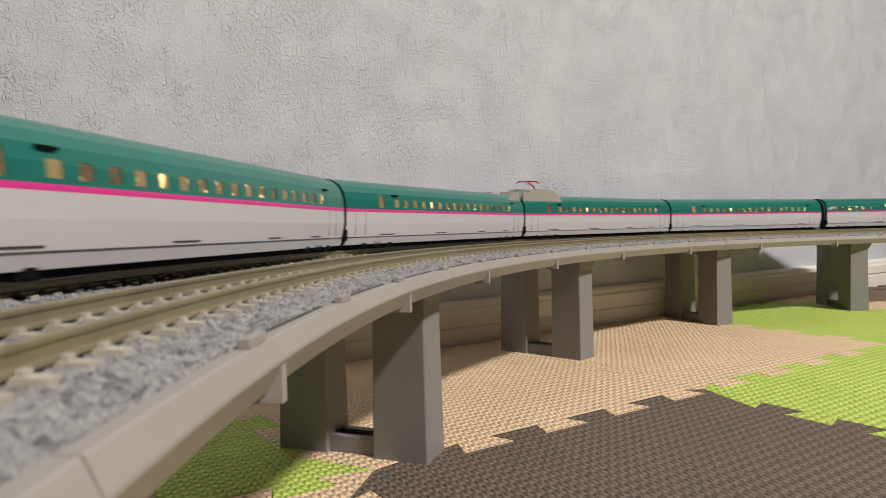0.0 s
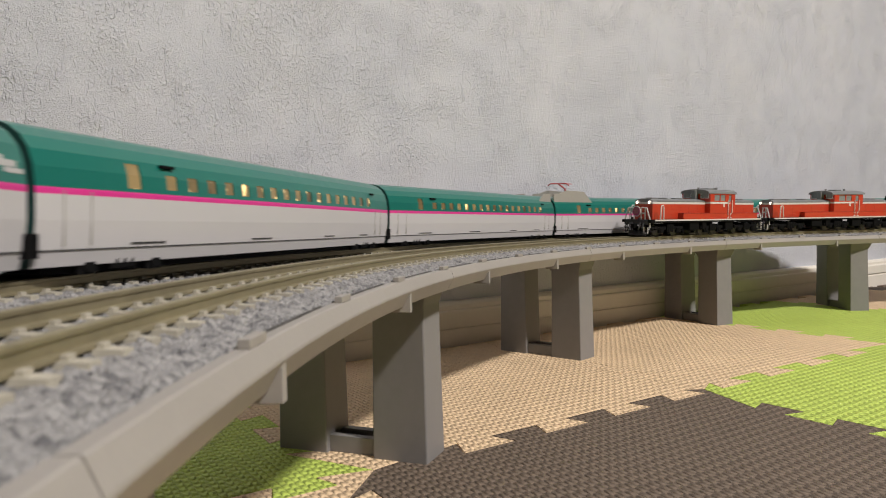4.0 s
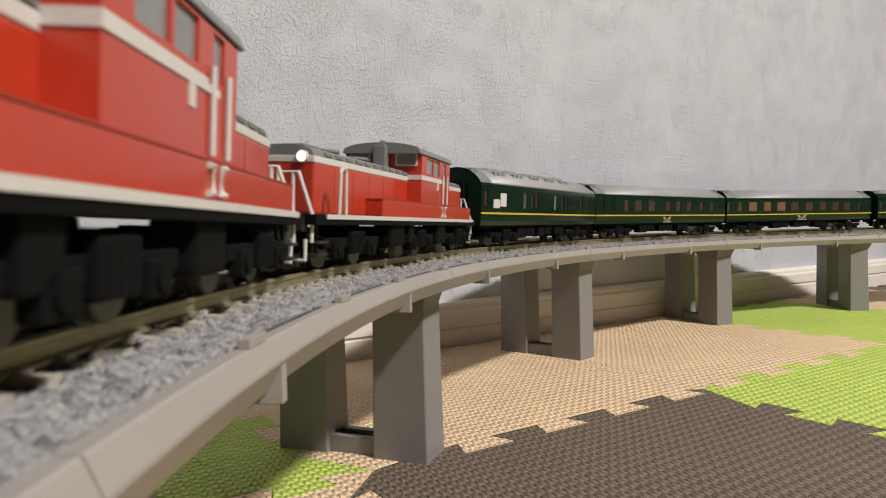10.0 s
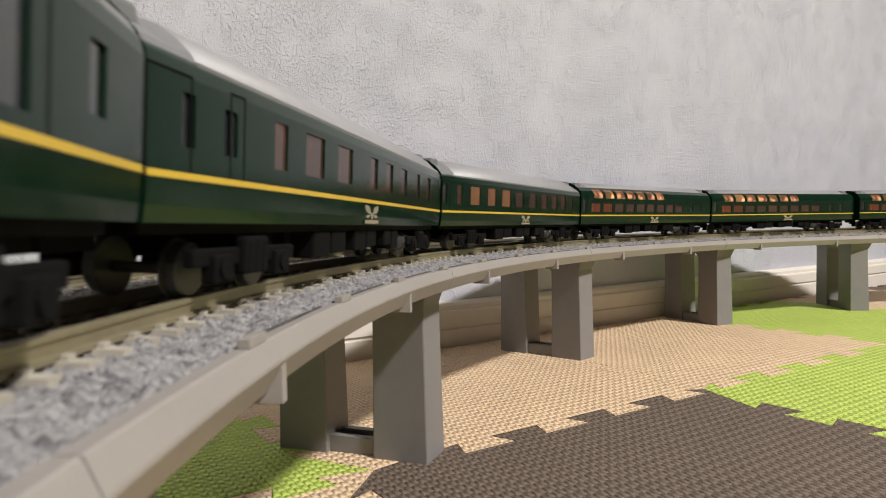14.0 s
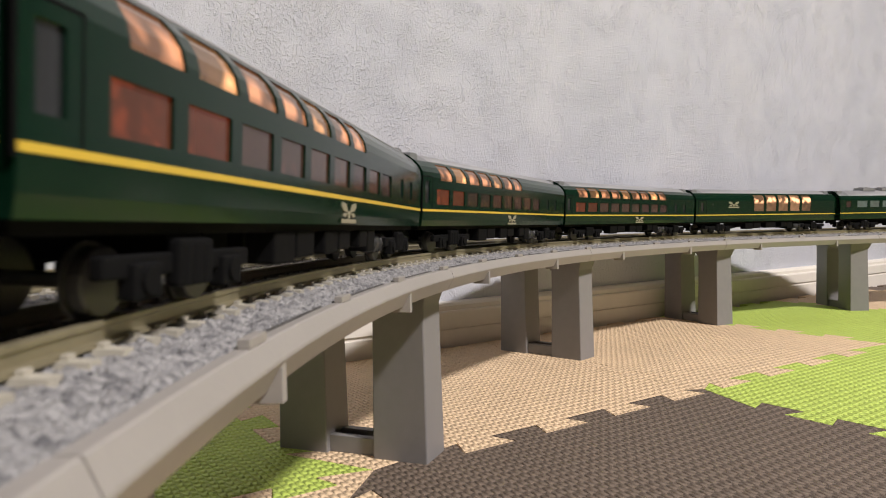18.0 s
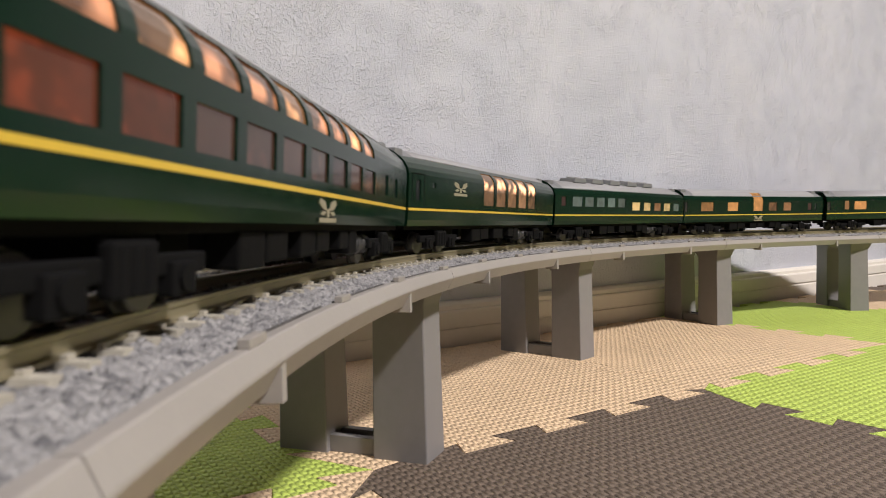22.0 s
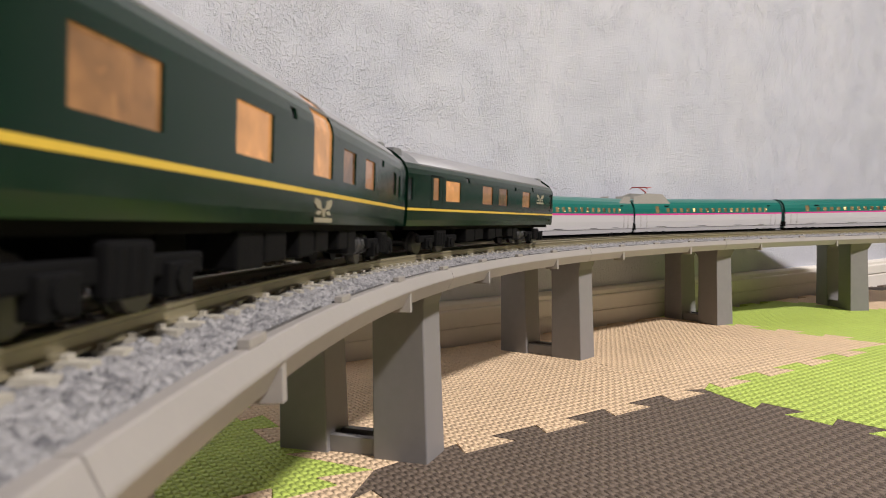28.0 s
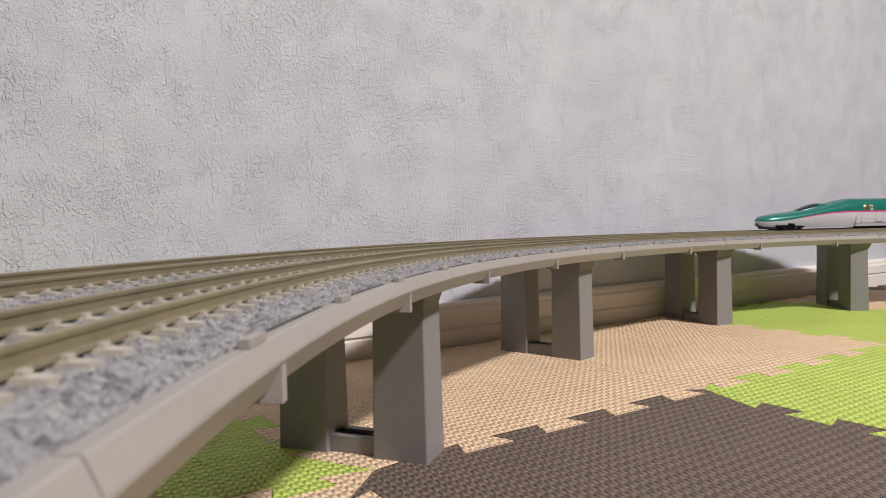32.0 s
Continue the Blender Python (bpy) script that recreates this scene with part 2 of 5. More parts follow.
def mat_ballast():
    """Loose grey chippings: each grain its own tone, with gaps between."""
    m = bpy.data.materials.new("grey_chippings")
    m.use_nodes = True
    nt = m.node_tree
    b = nt.nodes["Principled BSDF"]
    b.inputs["Roughness"].default_value = 0.85
    tc = nt.nodes.new("ShaderNodeTexCoord")
    cells = []
    for sc in (680.0, 1300.0):
        v = nt.nodes.new("ShaderNodeTexVoronoi")
        v.inputs["Scale"].default_value = sc
        nt.links.new(tc.outputs["Object"], v.inputs["Vector"])
        cells.append(v)
    sep = nt.nodes.new("ShaderNodeSeparateColor")
    nt.links.new(cells[0].outputs["Color"], sep.inputs[0])
    ramp = nt.nodes.new("ShaderNodeValToRGB")
    ramp.color_ramp.elements[0].color, ramp.color_ramp.elements[1].color = (0.12, 0.12, 0.128, 1), (0.33, 0.325, 0.325, 1)
    ramp.color_ramp.elements[0].position = 0.02
    mid = ramp.color_ramp.elements.new(0.32)
    mid.color = (0.23, 0.227, 0.232, 1)
    nt.links.new(sep.outputs[0], ramp.inputs[0])
    nt.links.new(ramp.outputs[0], b.inputs["Base Color"])
    add = nt.nodes.new("ShaderNodeMath")
    add.operation = "ADD"
    nt.links.new(cells[0].outputs["Distance"], add.inputs[0])
    nt.links.new(cells[1].outputs["Distance"], add.inputs[1])
    bp = nt.nodes.new("ShaderNodeBump")
    bp.invert = True
    bp.inputs["Distance"].default_value = 0.0006
    nt.links.new(add.outputs[0], bp.inputs["Height"])
    nt.links.new(bp.outputs["Normal"], b.inputs["Normal"])
    return m


WALLPAPER = mat_wallpaper()
BASEBOARD = surface("baseboard_white", (0.72, 0.68, 0.62), 0.45, 0, 0.04, 8.0)
FOAM = {"brown": mat_foam("foam_brown", (0.138, 0.104, 0.078)), "beige": mat_foam("foam_beige", (0.72, 0.535, 0.345)), "green": mat_foam("foam_green", (0.46, 0.59, 0.11))}
# near black, so that glossy paint reflects less light from the added walls
UNSEENWALL = surface("dark_unseen_wall", (0.06, 0.054, 0.048), 0.7, 0, 0.15, 3.0)
FLOORING = surface("wood_floor", (0.35, 0.24, 0.15), 0.4, 0, 0.2, 6.0)
DECK = surface("viaduct_grey_plastic", (0.30, 0.28, 0.262), 0.5, 0, 0.05, 20.0, 0.00005, 900.0)
PIER = surface("pier_grey_plastic", (0.205, 0.198, 0.198), 0.45, 0, 0.07, 16.0, 0.00004, 700.0)
BALLAST = mat_ballast()
SLEEPER = surface("concrete_sleeper", (0.40, 0.375, 0.315), 0.7, 0, 0.10, 90.0, 0.0, 300.0, 0, None, 0, 0.08)
RAILMETAL = surface("bronze_rail", (0.31, 0.275, 0.18), 0.42, 0.6, 0.15, 30.0)
DARK = surface("underframe_black", (0.003, 0.003, 0.0034), 0.75, 0, 0.2, 60.0, spec=0.12)
# dark grey that stands in for shade along the deck edge
SHADOWGREY = surface("slot_shade_grey", (0.06, 0.057, 0.055), 0.8, 0, 0.2, 60.0)
STEEL = surface("wheel_steel", (0.10, 0.095, 0.09), 0.45, 0.6, 0.1, 60.0)
TEAL = surface("teal_paint", (0.008, 0.150, 0.122), 0.34, 0.15, 0.04, 30.0, 0, 300, 0.2)
PINK = surface("pink_stripe", (0.62, 0.035, 0.25), 0.35, 0, 0.05, 40.0)
WHITE = surface("white_paint", (0.50, 0.49, 0.505), 0.36, 0, 0.015, 12.0, 0, 300, 0.2)
GREEN = surface("deep_green_paint", (0.0030, 0.0170, 0.0088), 0.15, 0, 0.12, 40.0, 0, 300, 0.0, spec=0.25)
YELLOW = surface("yellow_line", (0.60, 0.41, 0.045), 0.4, 0, 0.06, 60.0)
SILVER = surface("silver_roof", (0.30, 0.30, 0.31), 0.5, 0.1, 0.07, 25.0)
ROOFGREY = surface("roof_grey", (0.17, 0.175, 0.18), 0.5, 0, 0.08, 40.0)
RED = surface("orange_red_paint", (0.46, 0.040, 0.017), 0.32, 0, 0.06, 40.0, 0, 300, 0.3)
CREAM = surface("white_trim", (0.60, 0.575, 0.565), 0.4, 0, 0.05, 60.0)
GLASS = surface("dark_window", (0.02, 0.022, 0.024), 0.08, 0, 0.1, 60.0, 0, 300, 0.5)
GLASSCAB = surface("cab_glass", (0.20, 0.21, 0.21), 0.1, 0, 0.2, 80.0)
# ruddy tone of reflections and light through the pane, put into the base colour
GLASSPALE = surface("reflection_tint_window", (0.050, 0.029, 0.027), 0.14, 0, 0.3, 80.0, 0, 300, 0.0, spec=0.35)
WARM = glow("warm_window", (1.0, 0.40, 0.18), 0.12, 0.06, spots=7.0, lamp=(0.0385, 0.0418))
RUDDY = glow("ruddy_window", (0.8, 0.26, 0.18), 0.035, 0.1, spots=1.0, spec=0.5)
EMBER = glow("ember_window", (0.9, 0.13, 0.035), 0.12, 0.12, spots=0.8, spec=0.25)
AMBER = glow("amber_window", (1.0, 0.45, 0.17), 0.26, 0.07, spots=6.0, lamp=(0.0385, 0.0418))
SUITE_AMBER = glow("suite_amber_window", (1.0, 0.44, 0.13), 0.42, 0.07, spots=0.4)
SUITE_WARM = glow("suite_warm_window", (1.0, 0.44, 0.17), 0.20, 0.07, spots=0.4, spec=0.5)
LOUNGE = glow("lounge_window", (1.0, 0.50, 0.24), 0.26, 0.06, spots=9.0, lamp=(0.0365, 0.0415))
COOL = glow("pale_window", (0.62, 0.85, 0.70), 0.14, 0.1)
CABIN = glow("cabin_window", (1.0, 0.68, 0.28), 0.24, 0.12, spots=8.0)
GOLD = glow("gold_window", (1.0, 0.66, 0.25), 0.55, 0.15)
HEADLAMP = glow("headlamp_glow", (1.0, 0.86, 0.68), 3.5)
BEAMGREY = surface("beam_grey", (0.016, 0.016, 0.018), 0.6, 0, 0.25, 90.0)
MAROON = surface("headmark_plum", (0.26, 0.03, 0.10), 0.35, 0, 0.2, 120.0)

from mathutils.geometry import tessellate_polygon

# ---- the room ----
MAT_X, MAT_Y, MAT_YAW, TILE, TOOTH = -0.3174, -0.2053, 0.0802, 0.2622, 0.0152
MAT = Matrix.Translation((MAT_X, MAT_Y, 0)) @ pose(0, 0, 0, 0, 0, math.degrees(MAT_YAW))
WALL_B = 0.2755


def in_room(a, b, z=0.0):
    return MAT @ Vector((a, b, z))


def slab(name, a0, a1, b0, b1, z0, z1, material, label, bevel=0.0):
    bm = B()
    box(bm, a0, a1, b0, b1, z0, z1, bevel, 1.0)
    ob = part(name, bm, material, None, label)
    ob.matrix_world = MAT
    return tagged(ob, "", "", "", "structure")


A0, A1, B0 = -2.2, 3.2, -4.6
SKEW = 0.025
ALONG = MAT @ Matrix.Translation((0.2, WALL_B, 0)) @ pose(0, 0, 0, 0, 0, math.degrees(SKEW)) @ Matrix.Translation((-0.2, -WALL_B, 0))
tagged(slab("floor", A0, A1, B0, WALL_B + 0.12, -0.06, -0.012, FLOORING, "plain wooden floor under the foam mats"), category="floor")
wall_n = tagged(slab("wall_north", A0 - 0.1, A1 + 0.1, WALL_B, WALL_B + 0.1, -0.06, 2.4, WALLPAPER, "white embossed vinyl wallpaper on a plain wall"), category="wall")
wall_n.matrix_world = ALONG
# three walls added out of view; their dark colour cuts bounce and reflections
tagged(slab("wall_south", A0, A1, B0 - 0.1, B0, -0.06, 2.4, UNSEENWALL, "unseen dark wall added to close the room and dim reflections"), category="wall")
tagged(slab("wall_west", A0 - 0.1, A0, B0 - 0.1, WALL_B + 0.2, -0.06, 2.4, UNSEENWALL, "unseen dark wall added to close the room and dim reflections"), category="wall")
tagged(slab("wall_east", A1, A1 + 0.1, B0 - 0.1, WALL_B + 0.2, -0.06, 2.4, UNSEENWALL, "unseen dark wall added to close the room and dim reflections"), category="wall")
tagged(slab("ceiling", A0 - 0.1, A1 + 0.1, B0 - 0.1, WALL_B + 0.2, 2.4, 2.5, WALLPAPER, "plain white ceiling above the model railway"), category="ceiling")


def baseboard():
    """A moulded board: a foot, a groove, a body and a rounded cap."""
    prof = [(0.0, -0.012), (-0.009, -0.012), (-0.009, 0.017), (-0.0075, 0.0175), (-0.0075, 0.0205), (-0.009, 0.021),
            (-0.009, 0.034), (-0.0085, 0.0355), (-0.0065, 0.0362), (-0.0065, 0.0405), (-0.005, 0.0432), (-0.002, 0.0445), (0.0, 0.0445)]
    bm = B()
    rings(bm, [[(a, WALL_B + 1.5 * b, z) for b, z in prof] for a in (A0, A1)])
    ob = part("baseboard", bm, BASEBOARD, None, "cream white moulded baseboard along the papered wall")
    ob.matrix_world = ALONG
    tagged(ob, "", "baseboard", "", "structure")


baseboard()


PITCH_M = TILE / 5
EXTRA = 0.0205
# of some seams: the first tooth, the pitch of the teeth, and how far the seam lies off the line
SEAM_H = {(-1, 0): (0.0267, 0.0567, 0.0), (0, 0): (0.0483, 0.0595, 0.001)}
SEAM_V = {(-1, -1): (0.0216, 0.0546, 0.020), (-1, 0): (0.0216, 0.0546, 0.020), (0, -1): (0.0307, 0.0468, 0.010), (1, 0): (0.0153, 0.0495, -0.005)}


def joint(phase, p=PITCH_M, shift=0.0):
    """The dovetailed seam between two mats, from corner to corner: (along, across)."""
    h = TOOTH / 2
    pts = [(0.0, 0.0)]
    for n in range(-1, 7):
        r = phase + n * p
        if r - 0.6 * p < 0.005 or r + 0.008 > TILE:
            continue
        pts += [(r - 0.5 * p, shift + h), (r - 0.6 * p, shift - h), (r, shift - h), (r - 0.1 * p, shift + h)]
    pts += [(TILE, 0.0)]
    return pts


def foam_mat(i, j, color):
    """A square foam mat whose teeth mesh with those of its neighbours."""
    low_e, top_e = joint(*SEAM_H.get((i, j), (0.0305,))), joint(*SEAM_H.get((i, j + 1), (0.0305,)))
    left_e, right_e = joint(*SEAM_V.get((i, j), (0.0198,))), joint(*SEAM_V.get((i + 1, j), (0.0198,)))
    T = TILE
    W = TILE + (EXTRA if i == 0 else 0.0)
    low_e, top_e = low_e[:-1] + [(W, 0.0)], top_e[:-1] + [(W, 0.0)]
    pts = [(u, v) for u, v in low_e] + [(W - v, u) for u, v in right_e][1:] + [(u, T + v) for u, v in reversed(top_e)][1:] + [(-v, u) for u, v in reversed(left_e)][1:-1]
    n, rim = len(pts), 0.0008

    def inset(p, q, r):
        a, b = (Vector(q) - Vector(p)).normalized(), (Vector(r) - Vector(q)).normalized()
        m = Vector((-(a.y + b.y), a.x + b.x))
        return Vector(q) + m.normalized() * rim
    ins = [inset(pts[k - 1], pts[k], pts[(k + 1) % n]) for k in range(n)]
    edge_pts = [Vector(q).lerp(w, 0.25) for q, w in zip(pts, ins)]
    bm = B()
    low = [bm.verts.new((p.x, p.y, -0.012)) for p in edge_pts]
    mid = [bm.verts.new((p.x, p.y, -0.0007)) for p in edge_pts]
    top = [bm.verts.new((p.x, p.y, 0.0)) for p in ins]
    for r0, r1 in ((low, mid), (mid, top)):
        for k in range(n):
            q = (k + 1) % n
            bm.faces.new((r0[k], r0[q], r1[q], r1[k]))
    for a, b, c in tessellate_polygon([[Vector((p.x, p.y, 0)) for p in ins]]):
        try:
            f = bm.faces.new((top[a], top[b], top[c]))
        except ValueError:
            continue
        f.normal_update()
        if f.normal.z < 0:
            f.normal_flip()
    ob = part("foam_mat", bm, FOAM[color])
    ob.matrix_world = MAT @ Matrix.Translation((i * TILE + (EXTRA if i > 0 else 0.0), j * TILE, 0))
    return ob


KNOWN = {(-1, -1): "brown", (-1, 0): "beige", (0, 0): "beige", (0, -1): "green", (1, 0): "green", (1, -1): "beige", (-2, 0): "green", (-2, -1): "beige", (2, 0): "beige"}
WORDS = {"brown": "dark brown woven-textured foam puzzle mat on the floor", "beige": "beige woven-textured foam puzzle mat on the floor", "green": "lime green woven-textured foam puzzle mat on the floor"}
for i in range(-3, 7):
    for j in range(-7, 1):
        c = KNOWN.get((i, j)) or ("brown", "beige", "green")[(i * 2 + j) % 3]
        tagged(foam_mat(i, j, c), WORDS[c], "floor mat", "puzzle mats on the floor")

# ---- the viaduct ----
viaduct = tagged(new("railway_viaduct"), "grey plastic double-track model railway viaduct on tall piers", "model viaduct")


def sweep(bm, prof, s0, s1, n, base=0.0, cant=False, close=True, cap=True):
    """Draws a profile of (lat, z) along the line from s0 to s1."""
    loops = []
    for k in range(n + 1):
        s = s0 + (s1 - s0) * k / n
        loops.append([point(s, a, z, base, cant) for a, z in prof])
    return rings(bm, loops, close, cap)


EDGE_OUT = 0.0775
DECK_PROF = [(-0.0236, -0.0088), (-0.0236, -0.0076), (-0.0260, -0.0076), (-0.0264, -0.0079), (-0.0280, -0.0115), (-0.0281, -0.0121), (-0.0278, -0.0127), (-0.0247, -0.0180),
             (-0.0225, -0.0180), (-0.0225, -0.0135), (0.0730, -0.0135), (0.0748, -0.0180), (EDGE_OUT - 0.001, -0.0180), (EDGE_OUT, -0.0122), (EDGE_OUT - 0.001, -0.0076), (0.0766, -0.0076), (0.0766, -0.0088)]
PIER_S = [-0.6196, -0.3356, -0.0632, 0.1790]
PIER_TURN = [-4.1, -4.8, -10.4, -19.0]
TOTAL = line_length(0)
SPLIT = [-0.897 + 0.2755 * k for k in range(22)] + [TOTAL - 0.897]
for a, b in zip(SPLIT, SPLIT[1:]):
    n = max(6, int((b - a) / 0.02))
    bm = B()
    sweep(bm, DECK_PROF, a + 0.0002, b - 0.0002, n)
    part("deck_slab", bm, DECK, viaduct)



# brackets under the edge and clips on it
bracket_bm = B()
box(bracket_bm, -1.4, 1.4, -1.7, 8.0, -20.3, -12.4, 0.25)
box(bracket_bm, -0.7, 0.7, 8.0, 22.0, -19.0, -13.6)
BRACKET = part("bracket", bracket_bm, DECK, viaduct)
clip_bm = B()
box(clip_bm, -4.6, 4.6, -1.2, 1.0, -7.6, -5.9, 0.2)
CLIP = part("edge_clip", clip_bm, DECK, viaduct)


def stand(s, lat, z=0.0):
    x, y, h, c = spot(s, 0.0)
    return Matrix.Translation((x - lat * math.sin(h), y + lat * math.cos(h), RAIL_Z + z)) @ pose(0, 0, 0, 0, 0, math.degrees(h))


BRACKET.matrix_basis = stand(-0.8290, -0.0260)
CLIP.matrix_basis = stand(-0.8398, -0.0252)
for k in range(1, 45):
    shared("bracket", BRACKET.data, stand(-0.8290 + 0.1376 * k, -0.0260), viaduct)
for k in range(1, 30):
    shared("edge_clip", CLIP.data, stand(-0.8398 + 0.0703 * k, -0.0252), viaduct)
# solid dark strips: the shade of a narrow slot, put on as colour
slot_shade_bm = B()
box(slot_shade_bm, -24, 22, -0.25, 0.5, -7.75, -7.2)
SLOT_SHADE = part("edge_slot", slot_shade_bm, SHADOWGREY, viaduct, "dark strip painted as shade of a slot behind the edge")
SLOT_SHADE.matrix_basis = stand(-0.8065, -0.0236)
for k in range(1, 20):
    shared("edge_slot", SLOT_SHADE.data, stand(-0.8065 + 0.0703 * k, -0.0236), viaduct)


# ---- piers ----
def column(bm, y0, y1):
    """A tapering square column with a head that flares towards the deck."""
    w = 23.7
    loops = []
    for z, g, f in ((0, 0.0, 0), (66, 0.8, 0), (79, 0.8, 0), (87.0, 0.8, 4.5)):
        ring = []
        r = 0.8
        for cx, cy, a0 in ((0 + g + r, y0 + g + r - f * 0.3, 180), (w - g - r + f, y0 + g + r - f * 0.3, 270), (w - g - r + f, y1 - g - r + f * 0.3, 0), (0 + g + r, y1 - g - r + f * 0.3, 90)):
            for q in range(3):
                a = radians(a0 + 45 * q)
                ring.append(((cx + r * math.cos(a)) * MM, (cy + r * math.sin(a)) * MM, z * MM))
        loops.append(ring)
    rings(bm, loops)


def pier():
    e = tagged(new("viaduct_pier"), "grey plastic twin-column pier under the viaduct deck", "model pier", "piers of the viaduct")
    for y0, y1 in ((-12.0, 18.4), (45.6, 75.7)):
        bm = B()
        column(bm, y0, y1)
        part("column", bm, PIER, e)
    bm = B()
    box(bm, 3.0, 7.5, 18.2, 45.8, 0.0, 9.0, 0.4)
    box(bm, 15.5, 20.5, 18.2, 45.8, 0.0, 9.0, 0.4)
    box(bm, 7.5, 15.5, 18.2, 45.8, 0.0, 3.0)
    part("foot_tie", bm, PIER, e)
    bm = B()
    loops = []
    for x in (1.2, 22.0):
        ring = [(x, 18.0, 86.6), (x, 18.0, 78.0)]
        for q in range(0, 9):
            a = radians(180 - 22.5 * q)
            ring.append((x, 32.0 + 13.4 * math.cos(a), 78.0 + 7.0 * math.sin(a)))
        ring += [(x, 46.0, 78.0), (x, 46.0, 86.6)]
        loops.append([(a * MM, b * MM, c * MM) for a, b, c in ring])
    rings(bm, loops)
    part("head_beam", bm, PIER, e)
    return e


first_pier = pier()


def plant(s, turn=0.0):
    """Piers were set by hand: some stand askew to the line."""
    x, y, h, c = spot(s, 0.0)
    return Matrix.Translation((x, y, 0)) @ pose(0, 0, 0, 0, 0, math.degrees(h) + turn)


first_pier.matrix_basis = plant(PIER_S[0], PIER_TURN[0])
for s, turn in zip(PIER_S[1:] + [PIER_S[3] + 0.2870 * k for k in range(1, 18)], PIER_TURN[1:] + [0.0] * 17):
    copy_thing(first_pier, plant(s, turn))
copy_thing(first_pier, plant(PIER_S[0] - 0.25))


def bed(base, s0, s1, lo, hi, step):
    """Ballast under one track: a canted crown between two shoulders, heaped with grains."""
    bm = B()
    n = max(6, int((s1 - s0) / step))
    keys = [(-lo, -0.0086, 0), (-lo + 0.0002, -0.0072, 0), (-0.0165, -0.0046, 0.8), (-0.0140, -0.0040, 1), (0, -0.0040, 1), (min(0.0140, hi - 0.0012), -0.0040, 1), (min(0.0165, hi - 0.0006), -0.0046, 0.8), (hi - 0.0002, -0.0072, 0), (hi, -0.0086, 0)]
    prof = []
    for (a, z, c), (a2, z2, c2) in zip(keys, keys[1:]):
        m = max(1, int(abs(a2 - a) / max(step, 0.0008)))
        prof += [(a + (a2 - a) * q / m, z + (z2 - z) * q / m, c + (c2 - c) * q / m) for q in range(m)]
    prof.append(keys[-1])
    loops = []
    for k in range(n + 1):
        s = s0 + (s1 - s0) * k / n
        ring = []
        for i, (a, z, c) in enumerate(prof):
            p = point(s, base + a, z, base, False).lerp(point(s, base + a, z, base, True), c)
            if 0 < i < len(prof) - 1:
                p.z += 0.0010 * noise.noise(p * 560.0) + 0.0006 * noise.noise(p * 1000.0) - 0.0002
            ring.append(p)
        loops.append(ring)
    rings(bm, loops, False, False)
    return bm


# Track: one thing for each line.
tracks = []
for base, words in ((0.0, "inner"), (GAP, "outer")):
    tracks.append(tagged(new("railway_track"), "bronze rails on pale concrete sleepers in grey ballast", "model track", "two tracks on the viaduct"))
for tr, base in zip(tracks, (0.0, GAP)):
    g = line_length(base)
    cuts = [-0.95, -0.45, 0.0, 0.50, 1.9, 3.2, g - 0.95]
    for a, b in zip(cuts, cuts[1:]):
        part("ballast_bed", bed(base, a, b, 0.0236 if base == 0 else 0.0316, 0.0316 if base == 0 else 0.0128, 0.00085 if a < -0.5 else 0.0012 if a < 0.3 else 0.012), BALLAST, tr, "speckled grey ballast bed", True)
        for side in (-1, 1):
            c = base + side * 0.00895
            prof = [(c - 0.0014, -0.0036), (c + 0.0014, -0.0036), (c + 0.0013, -0.0031), (c + 0.0004, -0.0027), (c + 0.0004, -0.0012), (c + 0.0008, -0.0009), (c + 0.0008, -0.0002), (c + 0.0005, 0.0),
                    (c - 0.0005, 0.0), (c - 0.0008, -0.0002), (c - 0.0008, -0.0009), (c - 0.0004, -0.0012), (c - 0.0004, -0.0027), (c - 0.0013, -0.0031)]
            bm = B()
            sweep(bm, prof, a, b, max(6, int((b - a) / 0.012)), base, True)
            part("rail", bm, RAILMETAL, tr)


def sleeper_mesh():
    """A concrete sleeper with four rail clips."""
    bm = B()
    vs = []
    for y, z1, w in ((-14.6, -3.5, 1.7), (-5.0, -3.5, 1.7), (0, -3.8, 1.45), (5.0, -3.5, 1.7), (14.6, -3.5, 1.7)):
        vs.append([(-w * MM, y * MM, -6.5 * MM), (-w * 0.85 * MM, y * MM, z1 * MM), (w * 0.85 * MM, y * MM, z1 * MM), (w * MM, y * MM, -6.5 * MM)])
    rings(bm, vs)
    for c in (-8.95, 8.95):
        for q in (-2.6, 1.5):
            box(bm, -0.95, 0.95, c + q, c + q + 1.0, -3.6, -2.75)
    data = bpy.data.meshes.new("sleeper")
    bm.to_mesh(data)
    bm.free()
    data.materials.append(SLEEPER)
    return data


SLEEPER_MESH = sleeper_mesh()


def lie(s, base):
    x, y, h, c = spot(s, base)
    return Matrix.Translation((x, y, RAIL_Z + (LIFT if base > 0.03 else 0.0))) @ pose(0, 0, 0, 0, 0, math.degrees(h)) @ pose(0, 0, 0, math.degrees(c))


